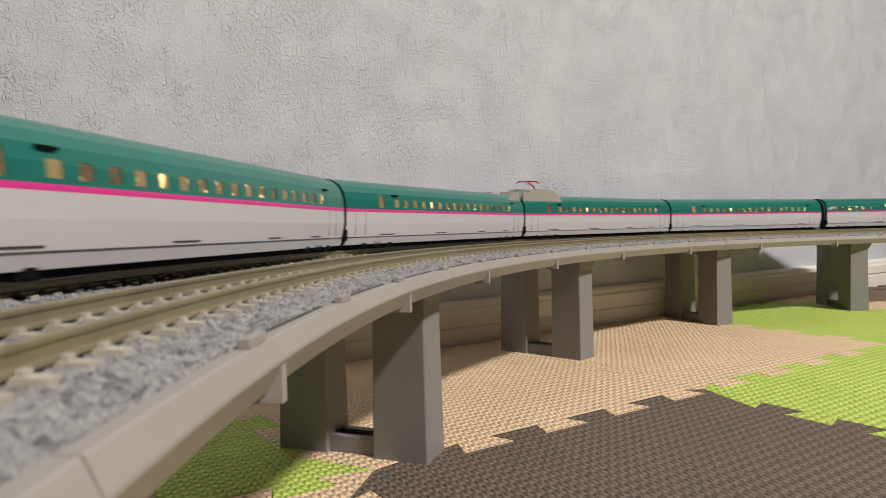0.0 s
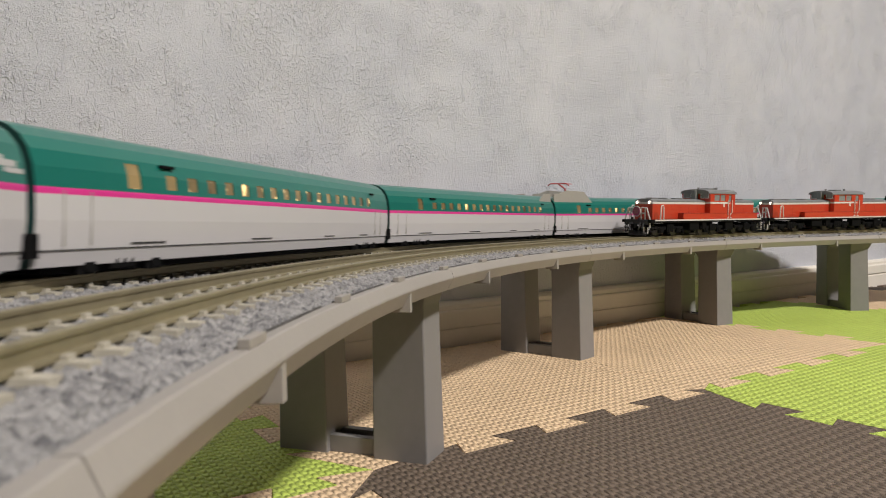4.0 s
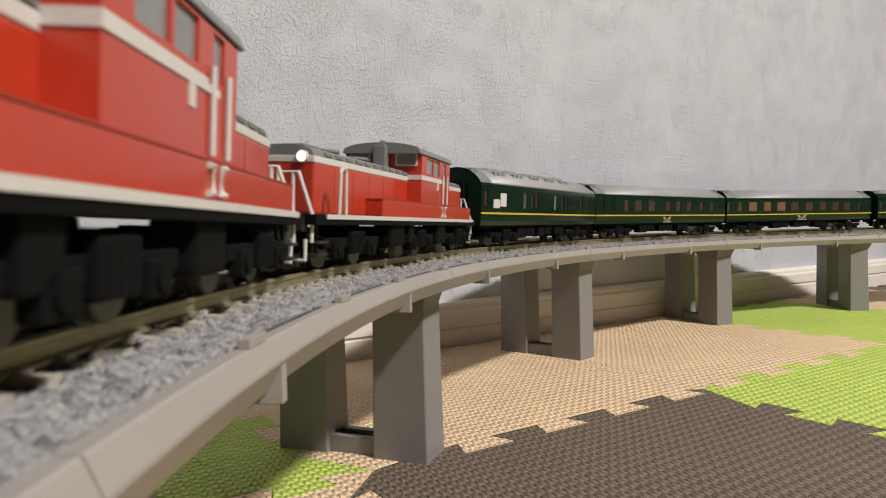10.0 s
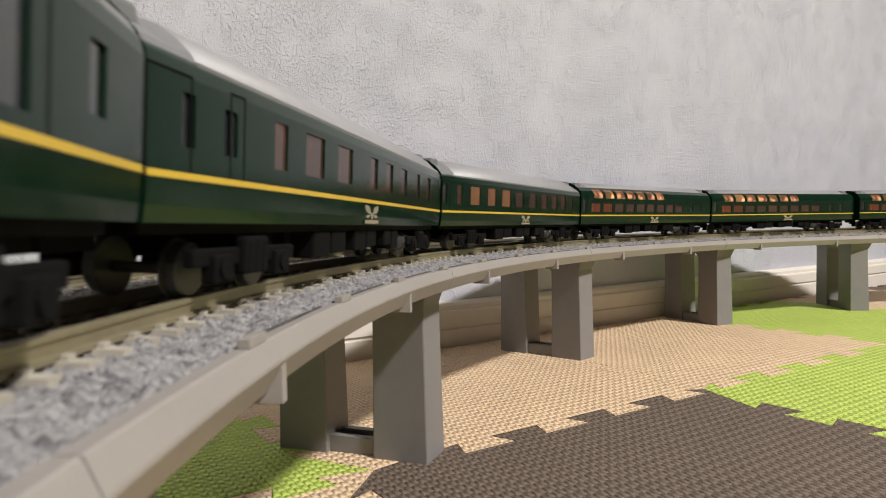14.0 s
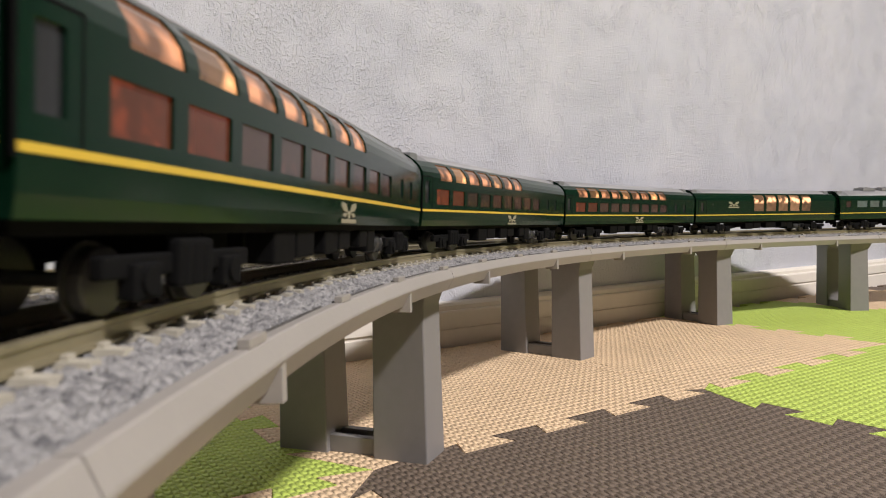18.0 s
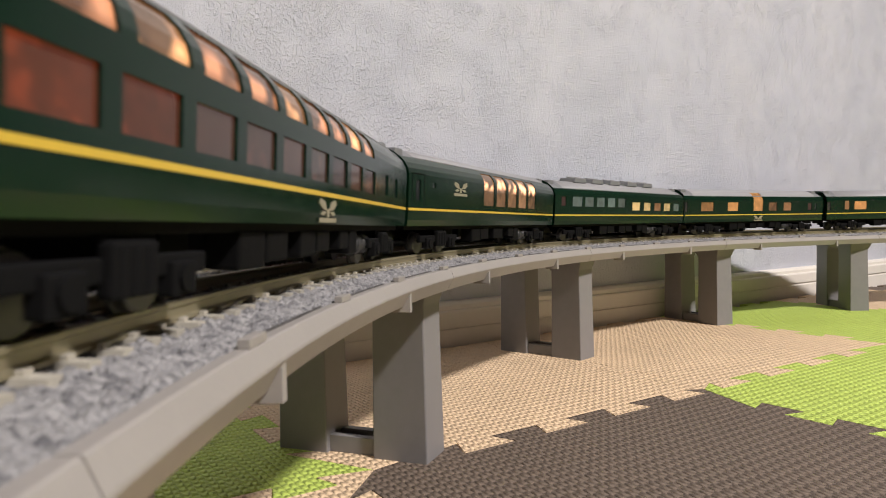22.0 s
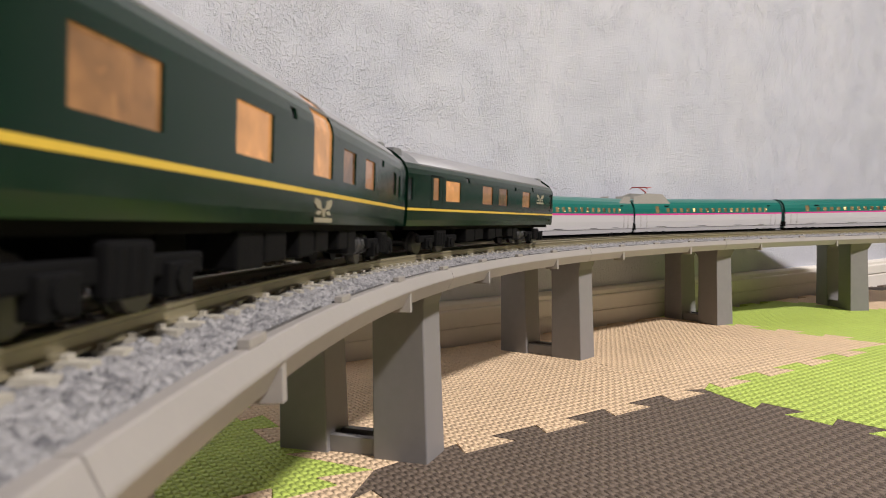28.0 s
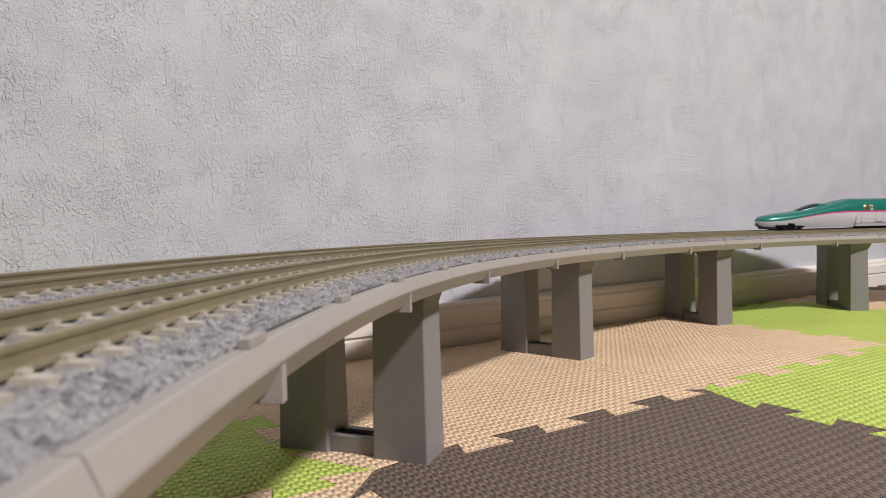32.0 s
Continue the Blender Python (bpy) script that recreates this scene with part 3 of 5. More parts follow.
def lay_sleepers(tr, base):
    g = line_length(base)
    count = int(g / 0.009)
    step = g / count
    src = [v.co.copy() for v in SLEEPER_MESH.vertices]
    polys = [tuple(p.vertices) for p in SLEEPER_MESH.polygons]
    verts, faces = [], []
    for k in range(count):
        s = -0.96 + step * k
        if s < 0.46:
            shared("sleeper", SLEEPER_MESH, lie(s, base), tr)
        else:
            m, o = lie(s, base), len(verts)
            verts += [m @ v for v in src]
            faces += [tuple(i + o for i in p) for p in polys]
    data = bpy.data.meshes.new("far_sleepers")
    data.from_pydata(verts, [], faces)
    data.materials.append(SLEEPER)
    ob = new("far_sleepers", data)
    ob.parent = tr
    tagged(ob, "pale concrete sleepers round the rest of the loop", "", "", "stuff")


for tr, base in zip(tracks, (0.0, GAP)):
    lay_sleepers(tr, base)


# ---- rolling stock ----
PITCH_E, PITCH_T = 0.2790, 0.2585
express, bullet = [], []


def half_width(prof, z):
    """The half width of a cross-section at height z."""
    for (y0, z0), (y1, z1) in zip(prof, prof[1:]):
        if z <= z1:
            t = (z - z0) / (z1 - z0) if z1 > z0 else 0
            return y0 + (y1 - y0) * min(1, max(0, t))
    return prof[-1][0]


def skin(bm, prof, side, x0, x1, z0, z1, holes=()):
    """One side of a body between two heights, with window openings and their reveals."""
    zs = {z0, z1} | {z for _, z in prof if z0 < z < z1}
    xs = {x0, x1}
    for a, b, c, d in holes:
        xs |= {a, b}
        zs |= {z for z in (c, d) if z0 < z < z1}
    xs, zs = sorted(xs), sorted(zs)
    vert = {}

    def v(x, z, inn=0.0):
        k = (round(x, 3), round(z, 3), inn)
        if k not in vert:
            vert[k] = bm.verts.new((x * MM, side * (half_width(prof, z) - inn) * MM, z * MM))
        return vert[k]

    def quad(*q):
        f = bm.faces.new(q if side < 0 else tuple(reversed(q)))
        return f
    for xa, xb in zip(xs, xs[1:]):
        for za, zb in zip(zs, zs[1:]):
            cx, cz = (xa + xb) / 2, (za + zb) / 2
            if any(a < cx < b and c < cz < d for a, b, c, d in holes):
                continue
            quad(v(xa, za), v(xb, za), v(xb, zb), v(xa, zb))
    t = 0.7
    for a, b, c, d in holes:
        zz = [z for z in zs if c <= z <= d]
        for za, zb in zip(zz, zz[1:]):
            quad(v(a, za), v(a, zb), v(a, zb, t), v(a, za, t))
            quad(v(b, zb), v(b, za), v(b, za, t), v(b, zb, t))
        quad(v(b, c), v(a, c), v(a, c, t), v(b, c, t))
        quad(v(a, d), v(b, d), v(b, d, t), v(a, d, t))


def pane(name, prof, side, hole, material, parent, inn=0.6, label=""):
    """A curved pane that follows the side of the body."""
    a, b, c, d = hole
    zs = sorted({c, d, (c + d) / 2} | {z for _, z in prof if c < z < d})
    bm = B()
    rows = [[bm.verts.new((x * MM, side * (half_width(prof, z) - i) * MM, z * MM)) for x in (a - 0.1, b + 0.1)] for i in (inn, inn + 0.4) for z in zs]
    n = len(zs)
    for k in range(n - 1):
        for o, flip in ((0, False), (n, True)):
            q = (rows[o + k][0], rows[o + k][1], rows[o + k + 1][1], rows[o + k + 1][0])
            bm.faces.new(q if (side < 0) != flip else tuple(reversed(q)))
    return part(name, bm, material, parent, label)


def cap_end(bm, prof, x, face):
    """Closes the end of a body."""
    loop = [(x * MM, -y * MM, z * MM) for y, z in prof] + [(x * MM, y * MM, z * MM) for y, z in reversed(prof) if y > 0.01]
    vs = [bm.verts.new(p) for p in loop]
    bm.faces.new(vs if face < 0 else list(reversed(vs)))


def side_frame(base, frame_h, side):
    bm = B()
    h, y = base / 2, 13.6 * side
    lo, hi = sorted((y, y + 2.2 * side))
    box(bm, -h - 9, h + 9, lo, hi, frame_h - 1.2, frame_h + 2.2, 0.5)
    for x in (-h, h):
        lo2, hi2 = sorted((y + 0.4 * side, y + 3.4 * side))
        box(bm, x - 3.6, x + 3.6, lo2, hi2, frame_h - 4.4, frame_h + 1.0, 0.5)
        disc(bm, (x * MM, (y + 2.6 * side) * MM, (frame_h - 1.5) * MM), (0, side, 0), 2.2 * MM, 1.4 * MM, 12)
    lo3, hi3 = sorted((y + 1.0 * side, y + 3.6 * side))
    box(bm, -5.5, 5.5, lo3, hi3, frame_h - 3.4, frame_h + 4.4, 0.8)
    for x in (-3.2, 0, 3.2):
        disc(bm, (x * MM, (y + 3.0 * side) * MM, (frame_h - 3.0) * MM), (0, 0, 1), 1.2 * MM, 6.4 * MM, 10)
    return bm


def wheel_mesh(wheel_r):
    wb = B()
    for side in (-1, 1):
        disc(wb, (0, 7.2 * side * MM, 0), (0, side, 0), wheel_r * MM, 2.6 * MM, 24, 0.25 * MM)
        disc(wb, (0, 6.6 * side * MM, 0), (0, side, 0), (wheel_r + 0.7) * MM, 0.7 * MM, 24)
    disc(wb, (0, -8 * MM, 0), (0, 1, 0), 1.2 * MM, 16 * MM, 10)
    return wb


def add_bogie(parent, x, wheel_r=5.3, base=27, frame_h=7.4):
    bm = B()
    box(bm, -4, 4, -14, 14, frame_h, frame_h + 5, 0.4)
    bo = part("bogie", bm, DARK, parent, "black sprung bogie")
    bo.matrix_basis = pose(x * MM, 0, 0)
    for side in (-1, 1):
        part("side_frame", side_frame(base, frame_h, side), FRAMEBLACK, bo)
    w = part("wheelset", wheel_mesh(wheel_r), STEEL, bo, "dark steel wheels")
    w.matrix_basis = pose(-base / 2 * MM, 0, wheel_r * MM)
    shared("wheelset", w.data, pose(base / 2 * MM, 0, wheel_r * MM), bo)
    return bo


FRAMEBLACK = surface("bogie_black", (0.005, 0.005, 0.0054), 0.8, 0, 0.2, 90.0, spec=0.10)
COACH = [(17.55, 14.4), (17.9, 17.2), (18.1, 21.5), (18.1, 38.5), (17.5, 41.0), (15.9, 43.6), (13.2, 46.2), (9.5, 48.6), (5.0, 50.2), (0.0, 50.8)]


def emblem(parent, x, z, side, k=1.0, kz=1.0):
    """A small pale winged badge: four leaf shapes round a stem, over a bar."""
    bm = B()
    y0, y1 = side * 18.05 * MM, side * 18.22 * MM

    def plate(pts):
        rings(bm, [[((x + a * k) * MM, y, (z + b * kz) * MM) for a, b in pts] for y in (y0, y1)])
    for d in (-1, 1):
        plate([(d * 0.7, 2.2), (d * 2.0, 4.6), (d * 4.6, 5.2), (d * 5.0, 3.9), (d * 3.4, 2.6)])
        plate([(d * 0.8, 1.9), (d * 3.2, 2.1), (d * 4.4, 1.2), (d * 2.6, 0.9)])
    plate([(-0.7, 0.6), (0.7, 0.6), (0.7, 2.6), (-0.7, 2.6)])
    plate([(-5.0, -0.9), (5.0, -0.9), (5.0, 0.3), (-5.0, 0.3)])
    part("emblem", bm, GILT, parent, "small pale gold winged badge")


GILT = surface("gilt_badge", (0.30, 0.27, 0.19), 0.45, 0.2, 0.2, 90.0)


def coach(label, windows, doors=(), badge=None, roof_kit="vents", boxes=((-48, -20), (-12, 14), (24, 46)), tail=False, upper=(), eave=42.6, h=124.6, shift=0.0):
    """A sleeping car. windows: (from, to, low, high, material) measured along the car from its low end."""
    e = tagged(new("train_car"), label, "train car", "cars of the green sleeper train")
    off = PITCH_T * 500 + shift
    holes = [(round(a - off, 2), round(b - off, 2), c, d) for a, b, c, d, _ in windows]
    ups = [(round(a - off, 2), round(b - off, 2), c, d) for a, b, c, d, _ in upper]
    bm = B()
    for side in (-1, 1):
        skin(bm, COACH, side, -h, h, COACH[0][1], eave, holes)
    low = [q for q in COACH if q[1] < eave] + [(half_width(COACH, eave), eave)]
    roofp = [(half_width(COACH, eave), eave)] + [q for q in COACH if q[1] > eave]
    for x, f in ((-h, -1), (h, 1)):
        cap_end(bm, COACH, x, f)
    vs = [bm.verts.new((x * MM, y * MM, COACH[0][1] * MM)) for x, y in ((-h, -17.55), (-h, 17.55), (h, 17.55), (h, -17.55))]
    bm.faces.new(vs)
    part("body", bm, GREEN, e)
    # roof: the silver main part, and a lower dark piece at either end
    lo_x, hi_x = -h + 15, h - 15
    bm = B()
    if ups:
        for side in (-1, 1):
            skin(bm, [(y + 0.15, z) for y, z in COACH], side, lo_x, hi_x, eave, 47.6, [(a, b, c, d) for a, b, c, d in ups if c >= eave])
        top = [(13.2 - (47.6 - 46.2) * 1.54 + 0.15, 47.6), (9.65, 48.6), (5.1, 50.2), (0.0, 50.8)]
        loops = [[(x * MM, -y * MM, z * MM) for y, z in top] + [(x * MM, y * MM, z * MM) for y, z in reversed(top[:-1])] for x in (lo_x, hi_x)]
        rings(bm, loops, False, False)
    else:
        loops = [[(x * MM, -(y + 0.25) * MM, (z + dz) * MM) for y, z in roofp] + [(x * MM, (y + 0.25) * MM, (z + dz) * MM) for y, z in reversed(roofp[:-1])] for x, dz in ((lo_x, 0.2), (hi_x, 0.2))]
        rings(bm, loops, False, True)
    part("roof", bm, SILVER, e, "", True) if not ups else part("roof", bm, SILVER, e)
    for x0, x1, sgn in ((-h + 0.4, lo_x, 1), (hi_x, h - 0.4, -1)):
        bm = B()
        drop = 1.6
        rows = []
        for x, dz in ((x0, drop), (x1 - 4 if sgn > 0 else x0 + 4, drop), (x1, 0.0)) if sgn > 0 else ((x0, 0.0), (x0 + 4, drop), (x1, drop)):
            rows.append([(x * MM, -(y + 0.1) * MM, (z - dz * (0.2 if y > 15 else 1)) * MM) for y, z in roofp] + [(x * MM, (y + 0.1) * MM, (z - dz * (0.2 if y > 15 else 1)) * MM) for y, z in reversed(roofp[:-1])])
        rings(bm, rows, False, True)
        part("roof_end", bm, ROOFGREY, e, "dark grey stepped roof end")
        bm = B()
        a, b = (x0 + 1.5, x0 + 11) if sgn > 0 else (x1 - 11, x1 - 1.5)
        box(bm, a, b, -9, 9, 46.5, 50.6, 0.9, MM, 1.2)
        part("roof_fairing", bm, ROOFGREY, e)
    # line, panes, doors
    for side in (-1, 1):
        bm = B()
        y = half_width(COACH, 22.0)
        lo, hi = sorted((side * (y - 0.2), side * (y + 0.12)))
        box(bm, -h, h, lo, hi, 21.6, 22.75)
        part("yellow_line", bm, YELLOW, e)
        bm = B()
        w = half_width(COACH, eave)
        lo, hi = sorted((side * (w - 0.3), side * (w + 0.35)))
        box(bm, -h + 15, h - 15, lo, hi, eave - 0.6, eave + 0.1, 0.15)
        part("rain_strip", bm, ROOFGREY, e)
        for (a, b, c, d), m in zip(holes + ups, [w[4] for w in windows] + [w[4] for w in upper]):
            pane("window_pane", COACH, side, (a, b, c, d), m, e)
        for a, b in doors:
            bm = B()
            a, b = a - off, b - off
            for p, q, r, s in ((a, a + 0.5, 15.2, 39.0), (b - 0.5, b, 15.2, 39.0), (a, b, 38.5, 39.0)):
                ys = sorted((side * 17.6, side * 18.16))
                box(bm, p, q, ys[0], ys[1], r if r > 17 else 21, s)
            part("door_seam", bm, DARK, e)
        if badge:
            emblem(e, badge[0] - off, badge[1], side, badge[2], badge[3])
    # roof equipment
    if roof_kit == "coolers":
        for c in (-70, -40, -8, 26, 60):
            bm = B()
            box(bm, c - 10, c + 10, -8, 8, 50.0, 54.2, 0.8, MM, 1.5)
            part("roof_cooler", bm, ROOFGREY, e, "grey louvred roof cooler")
            bm = B()
            for q in (-4.5, 4.5):
                disc(bm, ((c + q) * MM, 0, 54.1 * MM), (0, 0, 1), 3.6 * MM, 1.1 * MM, 16, 0.25 * MM)
            part("cooler_fan", bm, SILVER, e)
    elif roof_kit == "ribs":
        for c in range(-72, 73, 29):
            bm = B()
            box(bm, c - 9, c + 9, -7.5, 7.5, 49.6, 51.9, 0.6, MM, 1.2)
            part("roof_hatch", bm, SILVER, e)
            for side in (-1, 1):
                for q in (-6, 0, 6):
                    bm = B()
                    ys = sorted((side * 9.6, side * 12.8))
                    box(bm, c + q - 1.8, c + q + 1.8, ys[0], ys[1], 46.9, 49.3, 0.3)
                    part("roof_rib", bm, SILVER, e)
    # ends: bellows and coupler
    for sgn in (-1, 1):
        bm = B()
        a, b = sorted((sgn * (h - 0.2), sgn * (h + (1.2 if tail and sgn > 0 else 3.2))))
        box(bm, a, b, -6.4, 6.4, 16.5, 42, 0.5)
        part("gangway_bellows", bm, DARK, e)
        bm = B()
        a, b = sorted((sgn * (h - 10), sgn * (h + 3.0)))
        box(bm, a, b, -2.2, 2.2, 9.2, 13.0, 0.5)
        part("coupler", bm, DARK, e)
    # underframe
    bm = B()
    box(bm, -h + 3, h - 3, -14.5, 14.5, 12.4, 14.4, 0.3)
    part("underframe", bm, DARK, e)
    for k, (a, b) in enumerate(boxes):
        for side in (-1, 1):
            ys = sorted((side * 8.5, side * 15.6))
            n = max(1, int((b - a) / 11))
            w = (b - a) / n
            for q in range(n):
                bm = B()
                box(bm, a + q * w, a + (q + 1) * w - 1.0, ys[0], ys[1], 5.2 + ((k + q) % 3) * 0.9, 12.6, 0.7)
                part("equipment_box", bm, DARK, e)
    for side in (-1, 1):
        for q in (0, 1):
            bm = B()
            disc(bm, ((50 + 11 * q) * MM, side * 11 * MM, 7.6 * MM), (1, 0, 0), 3.6 * MM, 9.5 * MM, 16, 0.8 * MM)
            for x in (51.5, 57.5):
                disc(bm, ((x + 11 * q) * MM, side * 11 * MM, 7.6 * MM), (1, 0, 0), 3.8 * MM, 0.7 * MM, 16)
            part("air_tank", bm, TANKGREY, e, "dull grey air tank")
    for x in (-h + 40, h - 40):
        add_bogie(e, x)
    return e


TANKGREY = surface("tank_grey", (0.040, 0.040, 0.042), 0.5, 0.3, 0.15, 80.0)


def row(spans, low, high, mats):
    return [(a, b, low, high, mats[k % len(mats)]) for k, (a, b) in enumerate(spans)]


even = lambda a, w, p, n: [(a + k * p, a + k * p + w) for k in range(n)]
cars = []
# power car
van_windows = [(44, 48.5, 26.5, 36.8, GLASSPALE), (102, 108, 25.8, 36.6, COOL), (114, 121, 25.8, 36.4, GLASS), (122, 129, 25.8, 36.4, GLASS), (158, 163.5, 25.8, 36.6, COOL), (173, 180, 25.8, 36.4, GLASS), (181, 188, 25.8, 36.4, GLASS), (215, 222, 24.5, 38.5, GLASS), (236, 241, 27.0, 36.0, GLASS)]
van = coach("dark green generator van with a yellow line and silver ribbed roof", van_windows, [(42.5, 50), (213, 226)], None, "ribs", ((-48, -18), (-12, 14), (20, 40)), False, (), 41.4, 107.4, 18.1)
bm = B()
# white mark: two plain blocks side by side
for side in (-1, 1):
    def stroke(pts, w):
        for (xa, za), (xb, zb) in zip(pts, pts[1:]):
            d = Vector((xb - xa, zb - za)).normalized() * (w / 2)
            n = Vector((-d.y, d.x))
            quad = [(xa - d.x * 0.6 + n.x, za - d.y * 0.6 + n.y), (xb + d.x * 0.6 + n.x, zb + d.y * 0.6 + n.y), (xb + d.x * 0.6 - n.x, zb + d.y * 0.6 - n.y), (xa - d.x * 0.6 - n.x, za - d.y * 0.6 - n.y)]
            loops = [[(x * MM, y, z * MM) for x, z in quad] for y in (side * 18.05 * MM, side * 18.25 * MM)]
            rings(bm, loops)
    o = -PITCH_T * 500 - 13.1
    stroke([(o + 53.0, 28.4), (o + 58.5, 28.4)], 5.6)
    stroke([(o + 63.6, 31.0), (o + 67.2, 31.0)], 8.6)
part("painted_mark", bm, CREAM, van, "large white painted mark")
cars.append(van)
# two cars with one row of windows
c9 = [(18, 22, 27.0, 36.0, GLASS), (32, 37, 27.0, 35.5, GLASS)] + row([(54, 61), (72, 85), (96, 109), (128, 137), (148, 158), (171, 181), (199, 206), (222, 230)], 26.4, 36.8, [RUDDY, RUDDY, RUDDY, GLASSPALE, GLASSPALE, GLASSPALE, GLASSPALE, GLASSPALE])
cars.append(coach("dark green sleeping car with one row of dim windows", c9, [(8, 21), (34, 40)], (131, 15.8, 1.55, 1.0), eave=41.8, shift=4.0))
c8 = [(8, 14, 26.5, 36.5, GLASS)] + row([(26, 32), (43, 56), (67, 79), (89, 103), (112, 126), (137, 151), (162, 175), (185, 198), (207, 219), (231, 239)], 26.4, 36.8, [RUDDY, WARM, WARM, WARM, GLASSPALE, GLASSPALE, GLASSPALE, GLASSPALE, GLASSPALE, GLASS])
cars.append(coach("dark green sleeping car with a row of warm lit windows", c8, [(5, 17)], (131, 15.8, 1.55, 1.0), eave=41.8, shift=4.0))
# three cars with two rows
for k in range(3):
    n = 9 if k == 2 else 7
    lows = row(even(20, 15.0, 19.2, 9), 25.2, 32.9, [EMBER, EMBER, RUDDY, RUDDY, RUDDY, RUDDY, GLASSPALE, RUDDY, GLASSPALE]) + [(206, 212, 26.0, 33.5, GLASS), (226, 232, 26.0, 33.5, GLASS), (7, 12, 26.0, 36.5, GLASS)]
    mids = row(even(24, 14.4, 18.5, n), 37.4, 45.6, [WARM, AMBER, WARM, WARM, AMBER, WARM, WARM, AMBER, WARM])
    cars.append(coach("dark green sleeping car with two rows of ruddy lit windows", lows + mids, [(4, 15)], (131, 15.8, 1.55, 1.0), "vents", ((-48, -20), (-12, 14), (24, 46)), False, (), 46.6))
# lounge car with tall windows
tall = even(100, 17.6, 21.8, 5)
c4 = [(12, 17, 26.5, 36.0, GLASS), (30, 34, 33.0, 35.4, GLASS)] + row(tall, 26.0, 44.8, [LOUNGE] * 5)
cars.append(coach("dark green lounge car with five tall curved lit windows", c4, [(8, 21)], (65, 31.2, 1.75, 1.2), "vents", ((-40, -12), (-4, 14), (24, 46)), False, (), 46.6))
# dining car
c3 = row([(14, 21)], 29.8, 37.4, [GLASSPALE]) + row([(31, 47), (51, 66), (71, 85), (90, 104), (109, 123)], 29.5, 37.6, [COOL, COOL, COOL, COOL, COOL]) + row([(137, 153), (161, 176), (184, 199), (206, 221), (229, 243)], 26.8, 34.4, [GOLD, GOLD, AMBER, GOLD, COOL])
cars.append(coach("dark green dining car with pale windows and roof coolers", c3, [], None, "coolers", eave=44.2))
# two suite cars
c2 = [(6, 12, 26.0, 36.5, GLASS)] + row([(33, 53), (77, 95), (150, 165), (178, 193)], 26.6, 36.2, [SUITE_AMBER, SUITE_AMBER, SUITE_WARM, SUITE_WARM]) + [(122, 139, 26.4, 43.4, SUITE_AMBER), (105, 109, 37.5, 40.0, GLASS), (204, 208, 36.0, 38.4, GLASS), (226, 234, 27.0, 35.8, GLASSPALE), (240, 244, 26.5, 35.5, GLASS)]
cars.append(coach("dark green suite car with square amber lit windows", c2, [(4, 15)], (131, 15.8, 1.55, 1.0), "vents", ((-48, -20), (-12, 14), (24, 46)), False, [(122, 139, 43.9, 47.4, SUITE_AMBER)], 43.5, shift=3.0))
c1 = [(10, 15, 26.5, 36.5, GLASS), (37, 44, 27.0, 37.8, SUITE_WARM)] + row([(52, 71), (104, 121), (132, 149), (180, 198)], 26.8, 37.2, [SUITE_AMBER, SUITE_WARM, SUITE_WARM, SUITE_WARM]) + [(79, 84, 37.8, 40.4, GLASS), (162, 166, 37.0, 39.4, GLASS), (202, 206, 38.2, 41.0, GLASS), (251, 256, 27.0, 38.0, GLASSPALE)]
end_car = coach("dark green end suite car with amber lit windows", c1, [(34, 48)], (223, 31.0, 1.8, 1.15), "vents", ((-48, -20), (-12, 14), (24, 46)), True, (), 43.5, shift=5.0)
cars.append(end_car)
for side in (-1, 1):
    for z in (18.0, 25.5, 31.5, 36.5):
        bm = B()
        disc(bm, ((245 - PITCH_T * 500) * MM, side * 17.9 * MM, z * MM), (0, side, 0), 0.7 * MM, 0.5 * MM, 10)
        part("lamp_stud", bm, DARK, end_car)
for k, c in enumerate(cars):
    express.append((c, (k - 0.5) * PITCH_T + (0.0 if k else 0.0181), 0.087 if k else 0.069))


def rail_bars(name, parent, runs, r=0.55, material=None, label=""):
    bm = B()
    for run in runs:
        tube(bm, [(x * MM, y * MM, z * MM) for x, y, z in run], r * MM, 8)
    return part(name, bm, material or CREAM, parent, label)


def hood(bm, x0, x1, hw, z0, z1, crown):
    """A hood's flank and top edge: a rounded box in cross-section."""
    prof = [(hw, z0), (hw, z1 - 2.2), (hw - 0.7, z1 - 0.7), (hw - 2.6, z1), (hw * 0.45, z1 + crown * 0.8), (0, z1 + crown)]
    loop = lambda x, k: [(x * MM, -y * MM * k, z * MM) for y, z in prof] + [(x * MM, y * MM * k, z * MM) for y, z in reversed(prof[:-1])]
    rings(bm, [loop(x0, 0.975), loop(x0 + 1.2, 1.0), loop(x1 - 1.2, 1.0), loop(x1, 0.975)])


